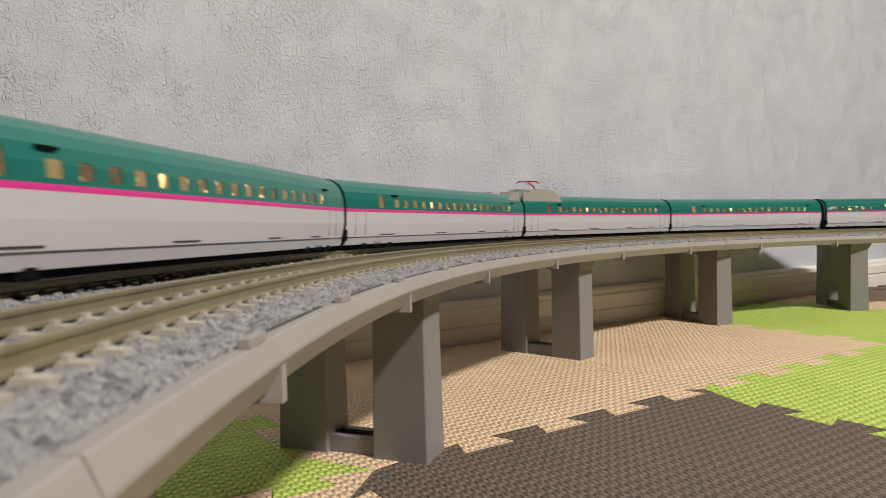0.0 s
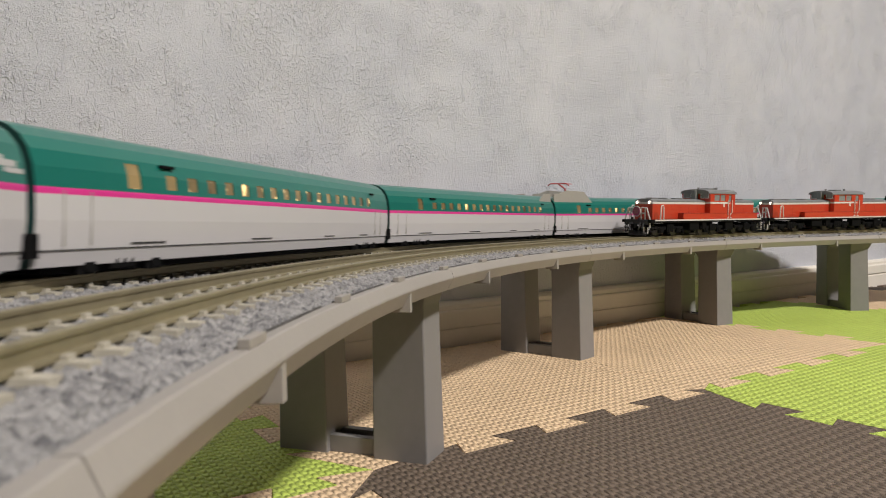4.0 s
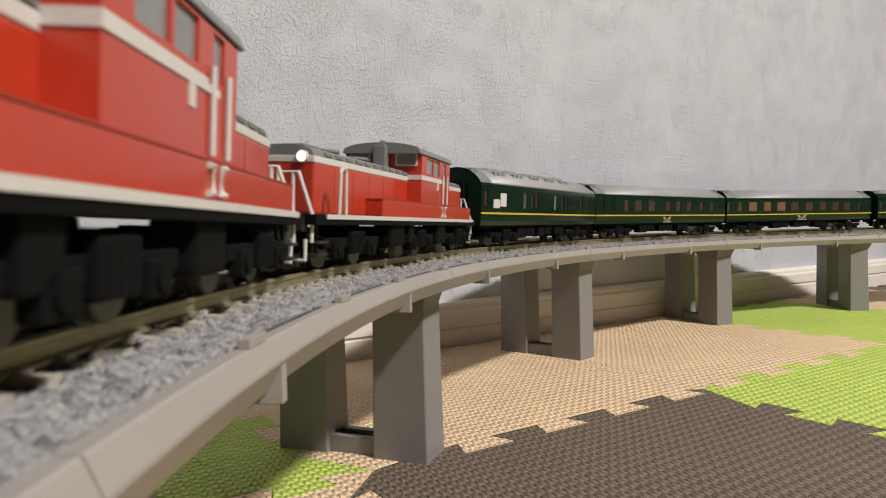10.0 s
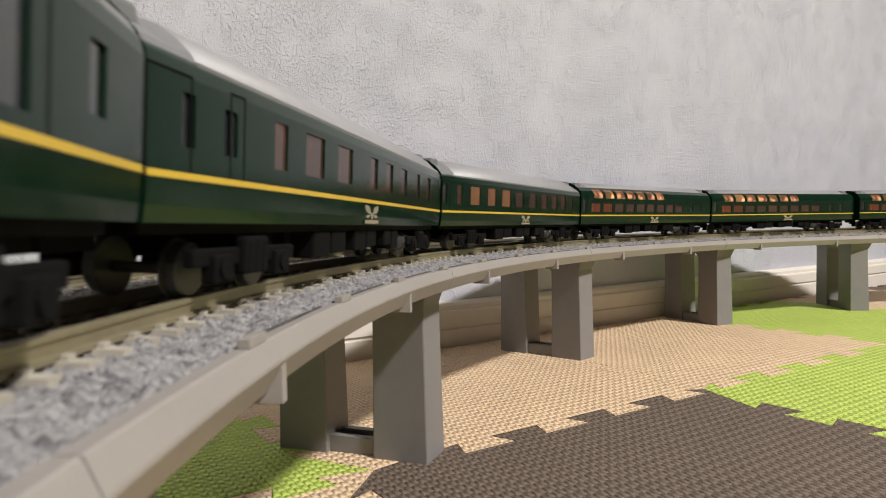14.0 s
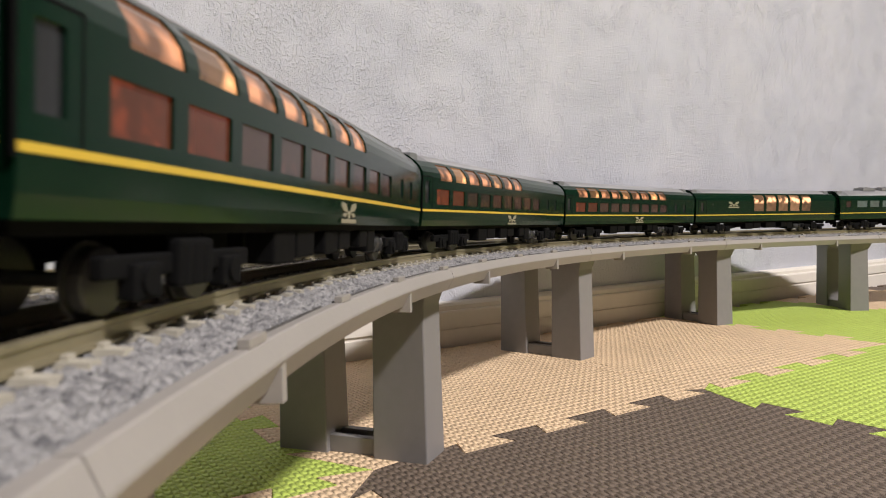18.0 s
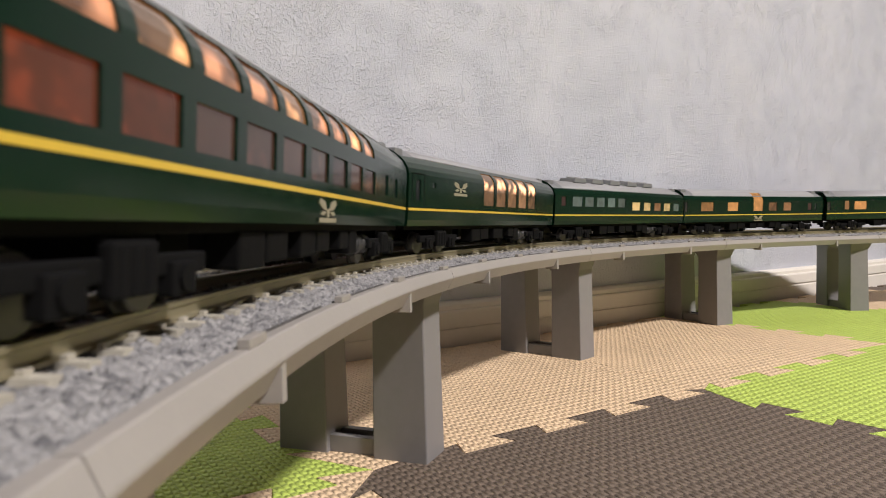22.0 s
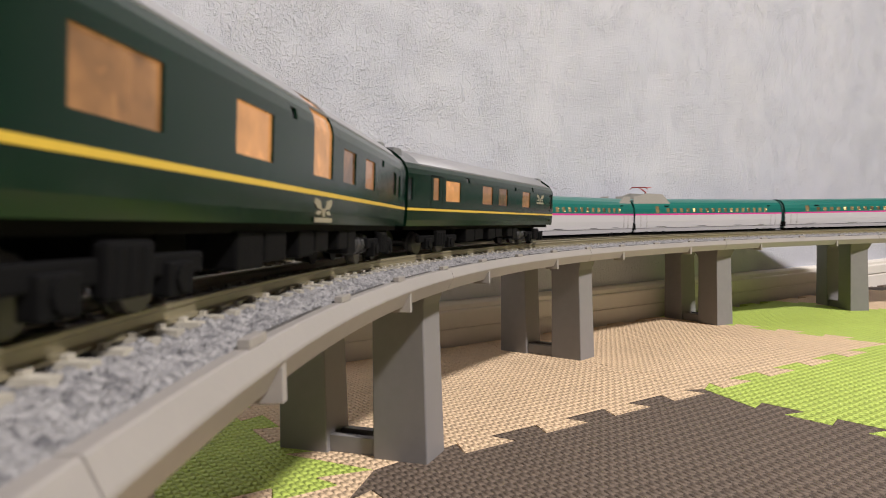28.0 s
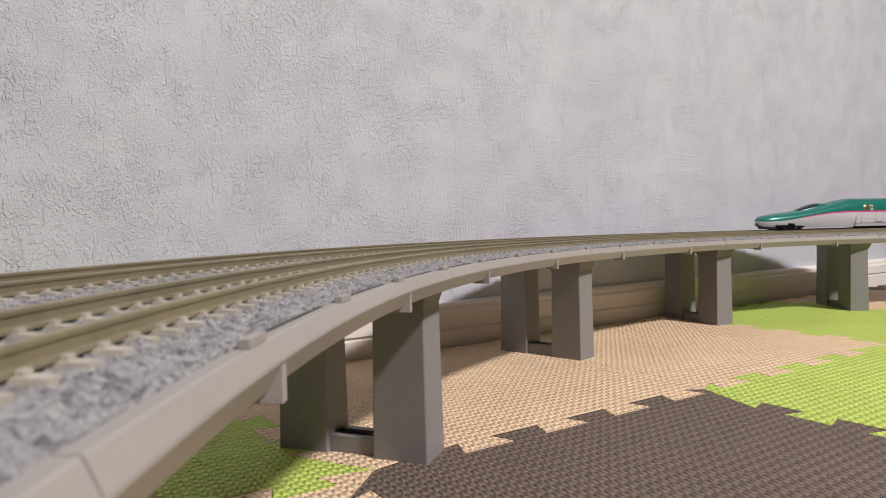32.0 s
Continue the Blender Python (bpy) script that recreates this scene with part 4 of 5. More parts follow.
def locomotive(front):
    """A centre-cab diesel: long hood, cab, short hood, on three trucks."""
    e = tagged(new("diesel_locomotive"), "orange-red diesel locomotive with " + ("a round plum headmark on its railing" if front else "white trim and grey hood tops"), "locomotive", "pair of diesel locomotives")
    Z0, ZB, HW = 17.0, 32.8, 11.4
    for x0, x1, nm in ((-99, -2, "long_hood"), (44, 99, "short_hood")):
        bm = B()
        box(bm, x0, x1, -HW, HW, Z0, ZB, 0.7)
        part(nm, bm, RED, e)
        bm = B()
        box(bm, x0 - 0.15, x1 + 0.15, -HW - 0.15, HW + 0.15, ZB - 0.2, ZB + 1.9, 0.3)
        part("white_band", bm, CREAM, e)
        bm = B()
        hood(bm, x0 + 0.2, x1 - 0.2, HW - 0.1, ZB + 1.7, ZB + 4.4, 1.0)
        part("hood_top", bm, ROOFGREY, e, "grey rounded hood top")
        bm = B()
        for x in range(int(x0) + 8, int(x1) - 4, 9):
            for side in (-1, 1):
                ys = sorted((side * (HW - 0.8), side * (HW + 0.3)))
                box(bm, x, x + 5.5, ys[0], ys[1], ZB + 2.2, ZB + 3.4, 0.2)
        part("hood_vents", bm, ROOFGREY, e)
        bm = B()
        for x in range(int(x0) + 16, int(x1) - 8, 16):
            for side in (-1, 1):
                ys = sorted((side * (HW - 0.1), side * (HW + 0.07)))
                box(bm, x, x + 0.3, ys[0], ys[1], Z0 + 2, ZB - 1)
        part("door_joints", bm, REDDARK, e)
        bm = B()
        for x in (x0 + 30, (x0 + x1) / 2 + 10):
            if x < x1 - 10:
                disc(bm, (x * MM, 0, (ZB + 5.2) * MM), (0, 0, 1), 6.5 * MM, 1.2 * MM, 20, 0.3 * MM)
        box(bm, x0 + 8, x0 + 20, -4, 4, ZB + 5.0, ZB + 6.4, 0.4)
        part("hood_fan", bm, ROOFGREY, e)
    # cab
    cab = [(18.0, Z0), (18.0, 43.5), (17.0, 44.6)]
    wins = [(4, 15, 36.6, 43.2), (16.5, 26, 36.6, 43.2), (33, 38.5, 35.8, 43.0)]
    bm = B()
    for side in (-1, 1):
        skin(bm, cab, side, -4, 46, Z0, 44.4, wins)
    for x, f in ((-4, -1), (46, 1)):
        arch = [(-18, Z0), (-18, 44.4)] + [(18 * math.sin(radians(a)), 44.4 + 3.9 * math.cos(radians(a)) ** 0.8) for a in (-70, -45, -20, 0, 20, 45, 70)] + [(18, 44.4), (18, Z0)]
        vs = [bm.verts.new((x * MM, y * MM, z * MM)) for y, z in arch]
        bm.faces.new(vs if f > 0 else list(reversed(vs)))
    part("cab", bm, RED, e)
    for side in (-1, 1):
        for w in wins:
            pane("cab_window", cab, side, w, GLASSCAB, e)
    bm = B()
    sec = lambda o: [(-18.4 - o, 44.2), (-18.4 - o, 44.6)] + [(18.4 * math.sin(radians(a)), 44.7 + (4.4 + o) * math.cos(radians(a)) ** 0.8) for a in (-70, -45, -20, 0, 20, 45, 70)] + [(18.4 + o, 44.6), (18.4 + o, 44.2)]
    rings(bm, [[(x * MM, y * MM, z * MM) for y, z in sec(o)] for x, o in ((-7.5, -0.2), (-6.5, 0), (48.5, 0), (49.5, -0.2))])
    part("cab_roof", bm, ROOFGREY, e)
    for x, d in ((-4.2, -1), (46.2, 1)):
        for y0, y1 in ((-15.5, -6.5), (6.5, 15.5)):
            bm = B()
            a, b = sorted((x, x + 0.35 * d))
            box(bm, a, b, y0, y1, 39.6, 45.6, 0.15)
            pane_ob = part("end_window", bm, GLASSCAB, e)
            bm = B()
            a, b = sorted((x + 0.1 * d, x + 0.6 * d))
            for p, q, r, t in ((y0 - 0.5, y1 + 0.5, 39.1, 39.7), (y0 - 0.5, y1 + 0.5, 45.5, 46.1), (y0 - 0.5, y0 + 0.1, 39.7, 45.5), (y1 - 0.1, y1 + 0.5, 39.7, 45.5)):
                box(bm, a, b, p, q, r, t)
            part("window_frame", bm, CREAM, pane_ob)
    bm = B()
    box(bm, -10.0, -4.4, -3.0, 3.0, 36.5, 47.6, 0.8)
    box(bm, -9.0, -5.4, -2.0, 2.0, 47.4, 48.6, 0.4)
    part("exhaust_stack", bm, ROOFGREY, e)
    bm = B()
    for x, y in ((6, 4), (28, -5), (40, 5)):
        disc(bm, (x * MM, y * MM, 49.0 * MM), (0, 0, 1), 1.3 * MM, 2.0 * MM, 10)
    box(bm, 12, 22, -6, 6, 48.6, 50.2, 0.4)
    part("roof_fittings", bm, ROOFGREY, e)
    bm = B()
    for side in (-1, 1):
        ys = sorted((side * 17.9, side * 18.25))
        box(bm, -4.2, 30, ys[0], ys[1], 33.4, 35.4)
        box(bm, 22, 24.6, ys[0], ys[1], 30.0, 33.4)
        box(bm, 30, 36, ys[0], ys[1], 33.4, 34.6)
        ys = sorted((side * (HW + 0.1), side * 18.2))
        box(bm, -4.25, -3.9, ys[0], ys[1], 33.4, 35.4)
    part("cab_band", bm, CREAM, e, "white band round the cab")
    # walkway, side boxes, deck edge
    bm = B()
    box(bm, -111, 111, -18.4, 18.4, 14.0, 17.05, 0.3)
    part("walkway", bm, DARK, e)
    for side in (-1, 1):
        bm = B()
        ys = sorted((side * 18.3, side * 18.75))
        box(bm, -104, 103, ys[0], ys[1], 15.8, 17.2)
        part("white_sill", bm, CREAM, e)
        bm = B()
        ys = sorted((side * (HW - 0.2), side * 18.3))
        box(bm, -54, 96, ys[0], ys[1], 17.0, 23.2, 0.4)
        part("side_locker", bm, RED, e)
        ys = sorted((side * (HW - 0.3), side * 18.4))
        bm = B()
        box(bm, -54.2, 96.2, ys[0], ys[1], 23.1, 23.6, 0.1)
        part("locker_lid", bm, REDDARK, e)
        y = side * 18.6
        rail_bars("grab_rail", e, [[(-95, y, 17.2), (-94.4, y, 30.0), (-93.4, y, 31.2), (-91.2, y, 31.2), (-90.2, y, 30.0), (-89.6, y, 17.2)]], 0.6)
        rail_bars("grab_rail", e, [[(31.5, y, 24), (31.5, y, 37.5)], [(39.5, y, 24), (39.5, y, 37.5)]], 0.5)
        rail_bars("step_iron", e, [[(30, y, 22.5), (32.2, y, 22.5), (32.2, y, 18.2), (30, y, 18.2)], [(38.5, y, 22.5), (36.3, y, 22.5), (36.3, y, 18.2), (38.5, y, 18.2)]], 0.6)
    # ends
    for d in (-1, 1):
        bm = B()
        a, b = sorted((d * 108, d * 112))
        box(bm, a, b, -14.5, 14.5, 12.0, 16.8, 0.6)
        part("buffer_beam", bm, BEAMGREY, e)
        bm = B()
        loops = []
        for x, z0, z1, w in ((d * 102, 2.0, 6.0, 9), (d * 109, 1.6, 5.4, 11.5), (d * 111, 1.4, 3.2, 9.5)):
            loops.append([(x * MM, -w * MM, z0 * MM), (x * MM, w * MM, z0 * MM), (x * MM, w * MM, z1 * MM), (x * MM, -w * MM, z1 * MM)])
        rings(bm, loops)
        part("snow_plough", bm, BEAMGREY, e)
        bm = B()
        a, b = sorted((d * 111, d * 117))
        box(bm, a, b, -2.2, 2.2, 8.8, 13.0, 0.6)
        part("coupler", bm, DARK, e)
        x = d * 109
        runs = []
        for s in (-1, 1):
            runs.append([(x, s * 16.0, 9.0), (x, s * 16.0, 17), (x, s * 11.4, 29.0), (x, s * 4.6, 29.0), (x, s * 4.6, 17.2)])
            runs.append([(x, s * 9.6, 29.0), (x, s * 9.6, 12.0)])
            runs.append([(x, s * 4.6, 23.5), (x, s * 9.6, 23.5)])
            runs.append([(x + d * 2, s * 15.0, 10.0), (x + d * 2, s * 15.0, 4.0), (x + d * 2, s * 10.0, 4.0), (x + d * 2, s * 10.0, 10.0)])
        rail_bars("end_railing", e, runs, 0.62, CREAM, "white tubular end railing")
        for s in (-1, 1):
            bm = B()
            for z in (5.0, 8.6):
                a, b = sorted((d * 100, d * 108))
                ys = sorted((s * 13.0, s * 17.6))
                box(bm, a, b, ys[0], ys[1], z, z + 0.7, 0.1)
            for xx in (d * 100.4, d * 107.6):
                ys = sorted((s * 13.2, s * 13.8))
                box(bm, xx - 0.4, xx + 0.4, ys[0], ys[1], 4.6, 15.0)
            part("corner_step", bm, BEAMGREY, e)
            bm = B()
            a, b = sorted((d * 110.5, d * 113))
            ys = sorted((s * 3.8, s * 5.6))
            box(bm, a, b, ys[0], ys[1], 16.6, 19.4, 0.4)
            part("jumper_box", bm, BEAMGREY, e)
        for y in (-10.5, -6.0, 4.0, 6.5, 11.0):
            bm = B()
            tube(bm, [((x + d * 3) * MM, y * MM, 14 * MM), ((x + d * 5.4) * MM, y * MM, 9 * MM), ((x + d * 4) * MM, y * MM, 4.5 * MM)], 0.9 * MM, 7)
            part("brake_hose", bm, TANKGREY, e)
        for s in (-1, 1):
            bm = B()
            disc(bm, (d * 98.6 * MM, s * 7.7 * MM, 34.3 * MM), (d, 0, 0), 1.95 * MM, 1.6 * MM, 20, 0.3 * MM)
            lamp = part("lamp_bezel", bm, CREAM, e)
            bm = B()
            disc(bm, (d * 99.6 * MM, s * 7.7 * MM, 34.3 * MM), (d, 0, 0), 1.45 * MM, 0.9 * MM, 20, 0.3 * MM)
            part("headlamp", bm, HEADLAMP if d < 0 else GLASSCAB, lamp, "glowing round headlamp" if d < 0 else "unlit round headlamp")
    if front:
        bm = B()
        disc(bm, (-110.2 * MM, 0, 25.4 * MM), (-1, 0, 0), 5.2 * MM, 0.9 * MM, 32, 0.2 * MM)
        rim = part("headmark", bm, CREAM, e, "round plum headmark with a pale rim")
        bm = B()
        disc(bm, (-111.05 * MM, 0, 25.4 * MM), (-1, 0, 0), 4.6 * MM, 0.35 * MM, 32)
        part("headmark_face", bm, MAROON, rim)
        bm = B()
        for z, w in ((27.2, 2.2), (25.4, 3.0), (23.4, 2.0)):
            box(bm, -111.6, -111.4, -w, w, z, z + 0.6)
        part("headmark_bars", bm, GILT, rim)
    for x in (-72, 72):
        add_bogie(e, x, 5.6, 29, 8.2)
    bo = add_bogie(e, 4, 5.3, 24, 8.2)
    for side in (-1, 1):
        ys = sorted((side * 9, side * 17.0))
        for x0, x1, z0, bev in ((-40, -22, 6.0, 1.2), (30, 46, 5.2, 1.2), (-16, -8, 6.5, 0.6)):
            bm = B()
            box(bm, x0, x1, ys[0], ys[1], z0, 14.2, bev)
            part("fuel_tank", bm, FRAMEBLACK, e)
    for o in e.children_recursive:
        if o.parent is e and not o.name.startswith("bogie"):
            o.data.transform(Matrix.Diagonal((0.96, 1, 1.035, 1)))
        elif o.parent is not e and not o.parent.name.startswith("bogie"):
            o.data.transform(Matrix.Diagonal((0.96, 1, 1.035, 1)))
    return e


REDDARK = surface("shaded_red_seam", (0.30, 0.03, 0.016), 0.5, 0, 0.1, 60.0)
for k, fr in ((0, False), (1, True)):
    express.append((locomotive(fr), -0.341 - 0.229 * k, 0.07))

# ---- bullet train ----
BODY_E = [(17.4, 3.4), (18.6, 8.0), (19.2, 16.0), (19.1, 24.0), (18.3, 30.0), (16.8, 34.4), (14.2, 37.8), (10.0, 40.4), (5.0, 41.7), (0.0, 42.0)]
SEAM0, SEAM1 = 22.9, 24.7


def band(name, prof, x0, x1, z0, z1, material, parent, holes=(), grow=0.0, smooth=False):
    bm = B()
    p = [(y + grow, z) for y, z in prof]
    for side in (-1, 1):
        skin(bm, p, side, x0, x1, z0, z1, holes)
    return part(name, bm, material, parent, "", smooth)


def bullet_common(e, h0, h1, windows, doors):
    up = list(windows)
    band("lower_body", BODY_E, h0, h1, 3.4, SEAM0, WHITE, e)
    band("pink_stripe", BODY_E, h0, h1, SEAM0, SEAM1, PINK, e)
    bm = B()
    for side in (-1, 1):
        skin(bm, BODY_E, side, h0, h1, SEAM1, 34.4, up)
    roofp = [q for q in BODY_E if q[1] >= 34.4]
    rings(bm, [[(x * MM, -y * MM, z * MM) for y, z in roofp] + [(x * MM, y * MM, z * MM) for y, z in reversed(roofp[:-1])] for x in (h0, h1)], False, False)
    part("upper_body", bm, TEAL, e)
    for side in (-1, 1):
        for k, w in enumerate(up):
            pane("window_pane", BODY_E, side, w, CABIN, e, 0.45)
        bm = B()
        ys = sorted((side * 18.3, side * 18.78))
        box(bm, h0 + 1, h1 - 1, ys[0], ys[1], 7.75, 8.1)
        for a, b in ((-100, -84), (-30, -14), (40, 52), (88, 100)):
            if h0 < a and b < h1:
                ys = sorted((side * 18.5, side * 18.95))
                box(bm, a, b, ys[0], ys[1], 9.0, 9.5)
        part("skirt_joint", bm, TANKGREY, e)
        for a, b in doors:
            bm = B()
            for p, q in ((a, a + 0.4), (b - 0.4, b)):
                ys = sorted((side * 18.0, side * 19.28))
                box(bm, p, q, ys[0], ys[1], 9.0, 24.0)
            part("door_joint", bm, SHIELD, e)
    bm = B()
    box(bm, h0 + 6, h1 - 6, -15.5, 15.5, 1.2, 3.0)
    part("underframe", bm, DARK, e)
    for x in (-101, 101):
        add_bogie(e, x, 4.9, 28, 5.0)


def end_gear(e, x, d):
    bm = B()
    cap_end(bm, BODY_E, x, d)
    part("end_wall", bm, TEALDARK, e)
    bm = B()
    a, b = sorted((x, x + d * 2.4))
    prof = [(y * 0.87, 21 + (z - 21) * 0.92) for y, z in BODY_E if z > 7]
    rings(bm, [[(q * MM, -y * MM, z * MM) for y, z in prof] + [(q * MM, y * MM, z * MM) for y, z in reversed(prof[:-1])] for q in (a, b)])
    part("gangway_hood", bm, TEALDARK, e)
    bm = B()
    a, b = sorted((x - d * 6, x + d * 2.6))
    box(bm, a, b, -3, 3, 6.5, 10.5, 0.5)
    for y in (-19.5, 16.0):
        box(bm, min(x - d, x + d * 3), max(x - d, x + d * 3), y, y + 3.5, 6.0, 12.5, 0.4)
    part("coupler", bm, DARK, e)


SHIELD = surface("shield_grey", (0.30, 0.285, 0.26), 0.5, 0, 0.06, 40.0)
# teal darkened on car ends: the shade between cars is in the colour
TEALDARK = surface("gap_shade_teal", (0.009, 0.055, 0.048), 0.5, 0, 0.1, 50.0)


def bullet_coach():
    h = 135.0
    e = tagged(new("bullet_train_car"), "teal and white bullet train car with a pink stripe", "train car", "cars of the bullet train")
    wins = [(-101.4, -95.4, 25.8, 33.4)] + [(-83.4 + 11.4 * k, -77.8 + 11.4 * k, 26.2, 31.0) for k in range(17)]
    bullet_common(e, -h, h, wins, [(-126, -116), (112, 122)])
    for x, d in ((-h, -1), (h, 1)):
        end_gear(e, x, d)
    for side in (-1, 1):
        ys = sorted((side * 17.0, side * 18.3))
        for x0, x1 in ((-86, -79), (106, 111)):
            bm = B()
            box(bm, x0, x1, ys[0], ys[1], 33.2, 34.2, 0.2)
            part("vent_grille", bm, DARK, e)
    return e


def add_pantograph(e, d):
    """Grey side walls with sloping ends, and a red single arm, at one end of the roof."""
    x0 = -135.0
    for side in (-1, 1):
        bm = B()
        loops = []
        for y in (side * 15.2, side * 14.2):
            loops.append([(x * MM, (y + (37.0 - z) * 0.10 * side) * MM, z * MM) for x, z in ((x0 + 1, 35.0), (x0 + 62, 35.6), (x0 + 49, 47.6), (x0 + 22, 48.6), (x0 + 10, 45.0), (x0 + 1, 44.6))])
        rings(bm, loops)
        part("shield_wall", bm, SHIELD, e, "grey pantograph shield")
    bm = B()
    box(bm, x0 + 26, x0 + 40, -6, 6, 41.6, 43.6, 0.5)
    for y in (-5, 5):
        disc(bm, ((x0 + 33) * MM, y * MM, 43 * MM), (0, 0, 1), 1.4 * MM, 3 * MM, 10)
    part("pantograph_base", bm, TANKGREY, e)
    bm = B()
    tube(bm, [((x0 + 36) * MM, 0, 45 * MM), ((x0 + 34.5) * MM, 0, 50.5 * MM), ((x0 + 24) * MM, 0, 55.5 * MM)], 0.75 * MM, 8)
    tube(bm, [((x0 + 38) * MM, 0, 45 * MM), ((x0 + 35) * MM, 0, 51 * MM)], 0.4 * MM, 6)
    tube(bm, [((x0 + 24) * MM, -11 * MM, 55.6 * MM), ((x0 + 24) * MM, 11 * MM, 55.6 * MM)], 0.6 * MM, 8)
    for y in (-11, 11):
        tube(bm, [((x0 + 24) * MM, y * MM, 55.6 * MM), ((x0 + 24) * MM, y * 1.3 * MM, 53.4 * MM)], 0.5 * MM, 6)
    tube(bm, [((x0 + 36) * MM, -8 * MM, 55.4 * MM), ((x0 + 24) * MM, -8 * MM, 55.6 * MM)], 0.4 * MM, 6)
    part("pantograph_arm", bm, PANTORED, e, "thin red pantograph arm")


def add_shield_tail(e):
    """The neighbour's share of the shield, sloping down to its roof."""
    x1 = 135.0
    for side in (-1, 1):
        bm = B()
        loops = []
        for y in (side * 15.2, side * 14.2):
            loops.append([(x * MM, (y + (37.0 - z) * 0.10 * side) * MM, z * MM) for x, z in ((x1 - 30, 35.4), (x1 - 1, 35.2), (x1 - 1, 44.6), (x1 - 17, 43.6))])
        rings(bm, loops)
        part("shield_wall", bm, SHIELD, e, "grey pantograph shield")


PANTORED = surface("pantograph_red", (0.50, 0.04, 0.03), 0.4, 0.1, 0.1, 60.0)


def bullet_head():
    """The long-nosed end car; the nose points down x."""
    h = 135.0
    nose, n0 = -144.6, -144.6 + 150
    e = tagged(new("bullet_train_nose_car"), "teal and white bullet train end car with a long duck-bill nose", "train car", "cars of the bullet train")
    wins = [(18, 24, 26.0, 33.0), (29, 35, 26.0, 33.0)] + [(59 + 11.6 * k, 64.6 + 11.6 * k, 26.0, 31.0) for k in range(6)]
    bullet_common(e, 5.4, h, wins, [(14, 39)])
    end_gear(e, h, 1)
    # nose: stations of half width, keel, seam height and crown
    ST = [(0.0, 1.0, 9.0, 12.6, 13.2), (0.012, 5.0, 6.8, 12.4, 15.4), (0.04, 9.4, 5.4, 12.2, 17.6), (0.09, 13.0, 4.4, 12.0, 19.8), (0.16, 15.4, 3.8, 12.4, 21.6), (0.25, 16.9, 3.4, 13.6, 23.0), (0.36, 17.8, 3.1, 15.6, 24.4),
          (0.48, 18.4, 2.9, 18.0, 26.6), (0.60, 18.8, 2.8, 20.2, 29.8), (0.72, 19.0, 2.7, 21.8, 33.4), (0.84, 19.1, 2.6, 22.6, 37.6), (0.93, 19.15, 2.6, 22.9, 40.6), (1.0, 19.15, 2.6, 22.9, 42.0)]
    up, mid, low = [], [], []
    for t, w, b, c, top in ST:
        x = (nose + t * 150) * MM
        k = min(1.0, t / 0.9)
        ring = []
        n = 10
        for q in range(n + 1):
            a = math.pi / 2 * q / n
            # blend from an ellipse to the car's own section
            ey, ez = w * math.cos(a) ** 0.72, c + 1.2 * k * 1.5 + (top - c - 1.8 * k) * math.sin(a) ** 0.95
            z_s = SEAM1 + (42.0 - SEAM1) * (q / n) ** 1.0
            sy = half_width(BODY_E, z_s)
            ez_s = c + 1.8 + (top - c - 1.8) * (q / n)
            f = max(0.0, (t - 0.6) / 0.4) ** 1.4
            ring.append((ey * (1 - f) + sy * w / 19.15 * f, ez * (1 - f) + ez_s * f))
        up.append([(x, -y * MM, z * MM) for y, z in ring] + [(x, y * MM, z * MM) for y, z in reversed(ring[:-1])])
        m = [(ring[0][0], c), ring[0]]
        mid.append((x, m))
        low.append([(x, -w * 0.80 * MM, b * MM), (x, -w * 0.95 * MM, (b * 0.6 + c * 0.4) * MM), (x, -w * MM, (c - 0.4) * MM), (x, -ring[0][0] * MM, c * MM)])
    bm = B()
    rings(bm, up, False, False)
    part("nose_top", bm, TEAL, e, "teal nose shell", True)
    bm = B()
    loops = [r + [(x, -y, z) for x, y, z in reversed(r)] for r in low]
    rings(bm, loops, False, False)
    vs = [bm.verts.new(p) for p in loops[0]]
    bm.faces.new(vs)
    part("nose_lower", bm, WHITE, e, "white lower nose", True)
    for side in (-1, 1):
        bm = B()
        rows = [[bm.verts.new((x, side * (m[0][0] + 0.05) * MM, m[0][1] * MM)), bm.verts.new((x, side * (m[1][0] + 0.05) * MM, m[1][1] * MM))] for x, m in mid]
        for i, (a, b) in enumerate(zip(rows, rows[1:])):
            f = bm.faces.new((a[0], b[0], b[1], a[1]) if side < 0 else (a[1], b[1], b[0], a[0]))
            f.material_index = 0 if i >= 6 else 1
        part("nose_stripe", bm, [PINK, TEAL], e)
    # cockpit canopy
    bm = B()
    loops = []
    for t, w, hgt in ((0.40, 1.0, 0.2), (0.44, 5.2, 1.9), (0.50, 8.0, 3.9), (0.57, 9.4, 5.2), (0.64, 9.9, 5.0), (0.70, 9.6, 3.6), (0.74, 8.8, 1.6)):
        x = (nose + t * 150) * MM
        base = 0
        for (ta, *_, za), (tb, *_, zb) in zip(ST, ST[1:]):
            if ta <= t <= tb:
                base = za + (zb - za) * (t - ta) / (tb - ta)
        loops.append([(x, w * math.cos(a) * MM, (base - 2.2 + (hgt + 2.0) * math.sin(a)) * MM) for a in [math.pi * q / 12 for q in range(13)]])
    rings(bm, loops, False, True)
    part("cockpit_canopy", bm, TEAL, e, "", True)
    bm = B()
    rings(bm, [[(x + 0.0, y * 1.012, z + 0.00018) for x, y, z in ring[2:11]] for ring in loops[1:5]], False, False)
    part("windscreen", bm, GLASS, e, "dark wraparound windscreen", True)
    bm = B()
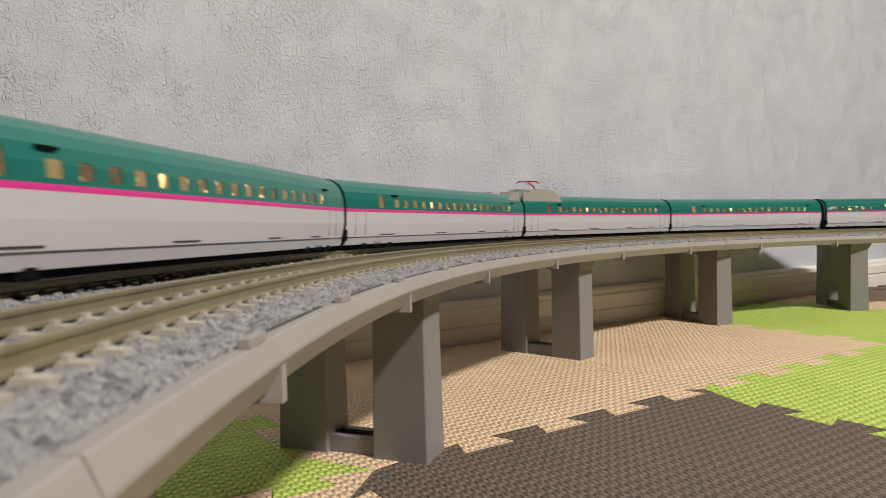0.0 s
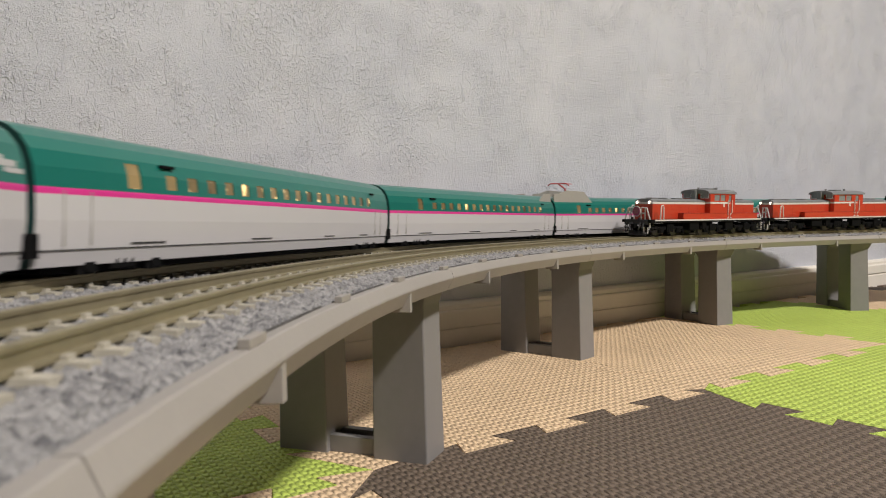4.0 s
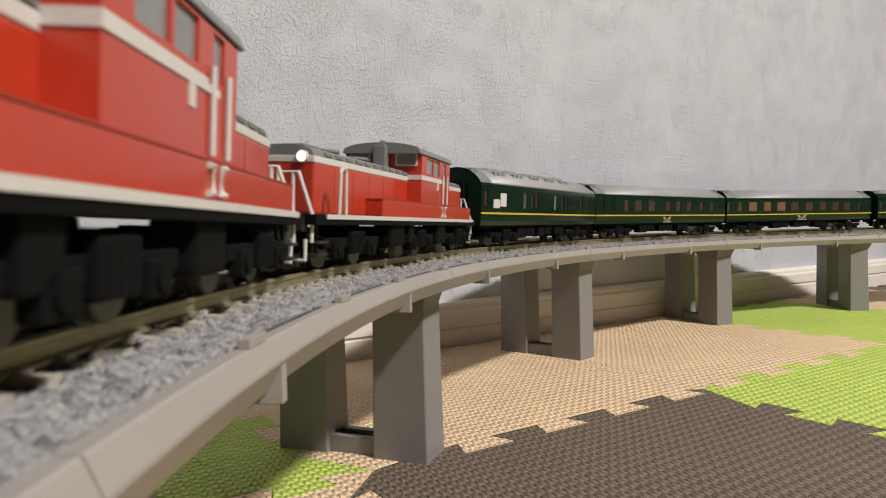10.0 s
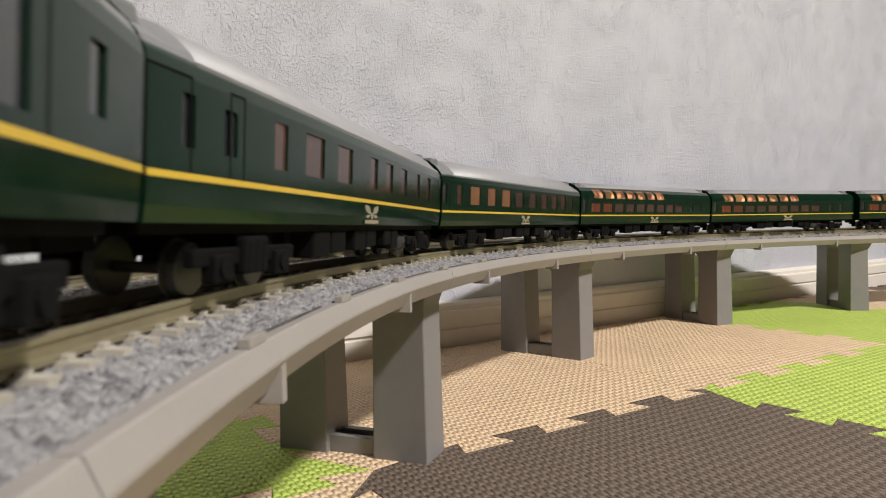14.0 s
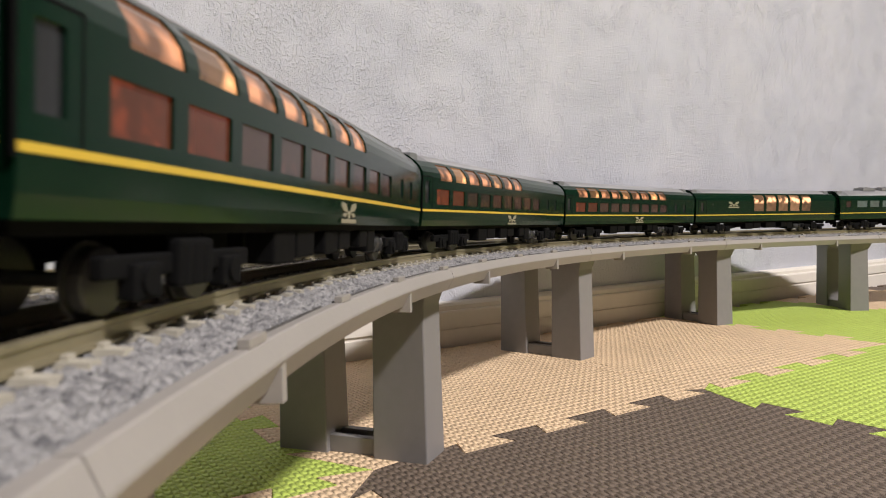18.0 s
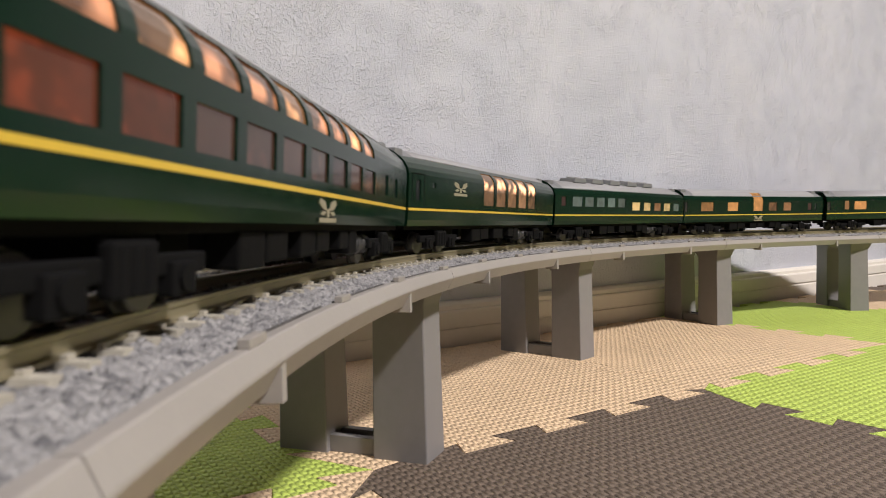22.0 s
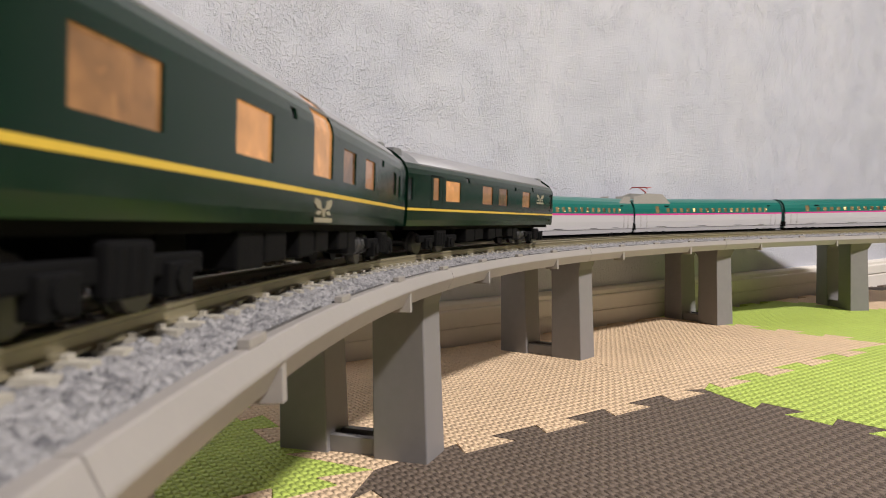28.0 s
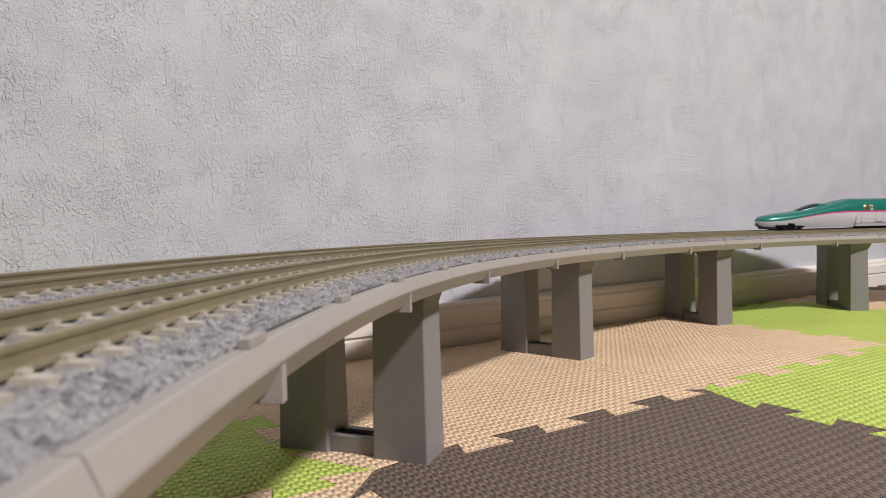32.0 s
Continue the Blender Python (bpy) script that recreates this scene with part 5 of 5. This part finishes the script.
    rings(bm, [[((nose + t * 150) * MM, y * k * MM, z * MM) for y, z in ((-15, z0), (-13, 1.4), (13, 1.4), (15, z0), (15, 5), (-15, 5))] for t, k, z0 in ((0.08, 0.72, 3.0), (0.16, 0.95, 2.4), (0.34, 1.08, 2.0), (0.40, 1.08, 2.0))])
    part("snow_guard", bm, TANKGREY, e)
    for side in (-1, 1):
        bm = B()
        ys = sorted((side * 18.9, side * 19.2))
        for q, (a, b, c, d) in enumerate(((120, 126, 30.2, 31.2), (123, 131, 28.6, 30.2), (126, 134, 27.2, 28.4), (118, 123, 28.8, 29.6))):
            ys = sorted((side * (half_width(BODY_E, c) - 0.1), side * (half_width(BODY_E, c) + 0.12)))
            box(bm, a, b, ys[0], ys[1], c, d)
        part("side_badge", bm, WHITE, e, "small white wing-shaped badge")
    return e


mid_car = bullet_coach()
mid_cars = [mid_car] + [copy_thing(mid_car, Matrix()) for k in range(7)]
tail_car = bullet_head()
head_car = copy_thing(tail_car, Matrix())
TURN = pose(0, 0, 0, 0, 0, 180)
for k in range(10):
    if k == 0:
        ob = tail_car
    elif k == 9:
        ob = head_car
    else:
        ob = mid_cars[k - 1]
        if k in (3, 7):
            add_pantograph(ob, 1)
        if k in (2, 6):
            add_shield_tail(ob)
    bullet.append((ob, (k - 2.5) * PITCH_E, 0.101))


# ---- motion ----
EXPRESS = [(0.0, 1.02), (3.0, 0.61), (5.5, 0.2850), (7.0, 0.0980), (9.0, -0.1720), (12.0, -0.5831), (13.0, -0.718), (18.0, -1.4028), (20.0, -1.6754), (24.0, -2.207), (25.0, -2.3363), (28.0, -2.718), (29.0, -2.8491), (30.0, -2.9766), (31.0, -3.1047), (32.0, -3.233)]
BULLET = [(0.0, -1.468), (1.0, -1.167), (2.0, -0.866), (3.0, -0.569), (5.5, 0.1150), (6.0, 0.2630), (25.0, 5.558), (28.0, 6.4475), (29.0, 6.7155), (30.0, 6.985), (31.0, 7.278), (32.0, 7.541)]


def along(rows, t):
    for (a, p), (b, q) in zip(rows, rows[1:]):
        if t <= b:
            return p + (q - p) * (t - a) / (b - a)
    return rows[-1][1]


def motions():
    """Each vehicle follows its track: [thing, metres behind the mark, half wheelbase]."""
    for ob, off, half in express:
        walk(ob, [(k * 0.4, ride(along(EXPRESS, k * 0.4) + off, 0.0, half)) for k in range(81)])
    for ob, off, half in bullet:
        turn = TURN if ob is head_car else Matrix()
        walk(ob, [(k * 0.25, ride(along(BULLET, k * 0.25) + off, GAP, half) @ turn) for k in range(129)])


motions()
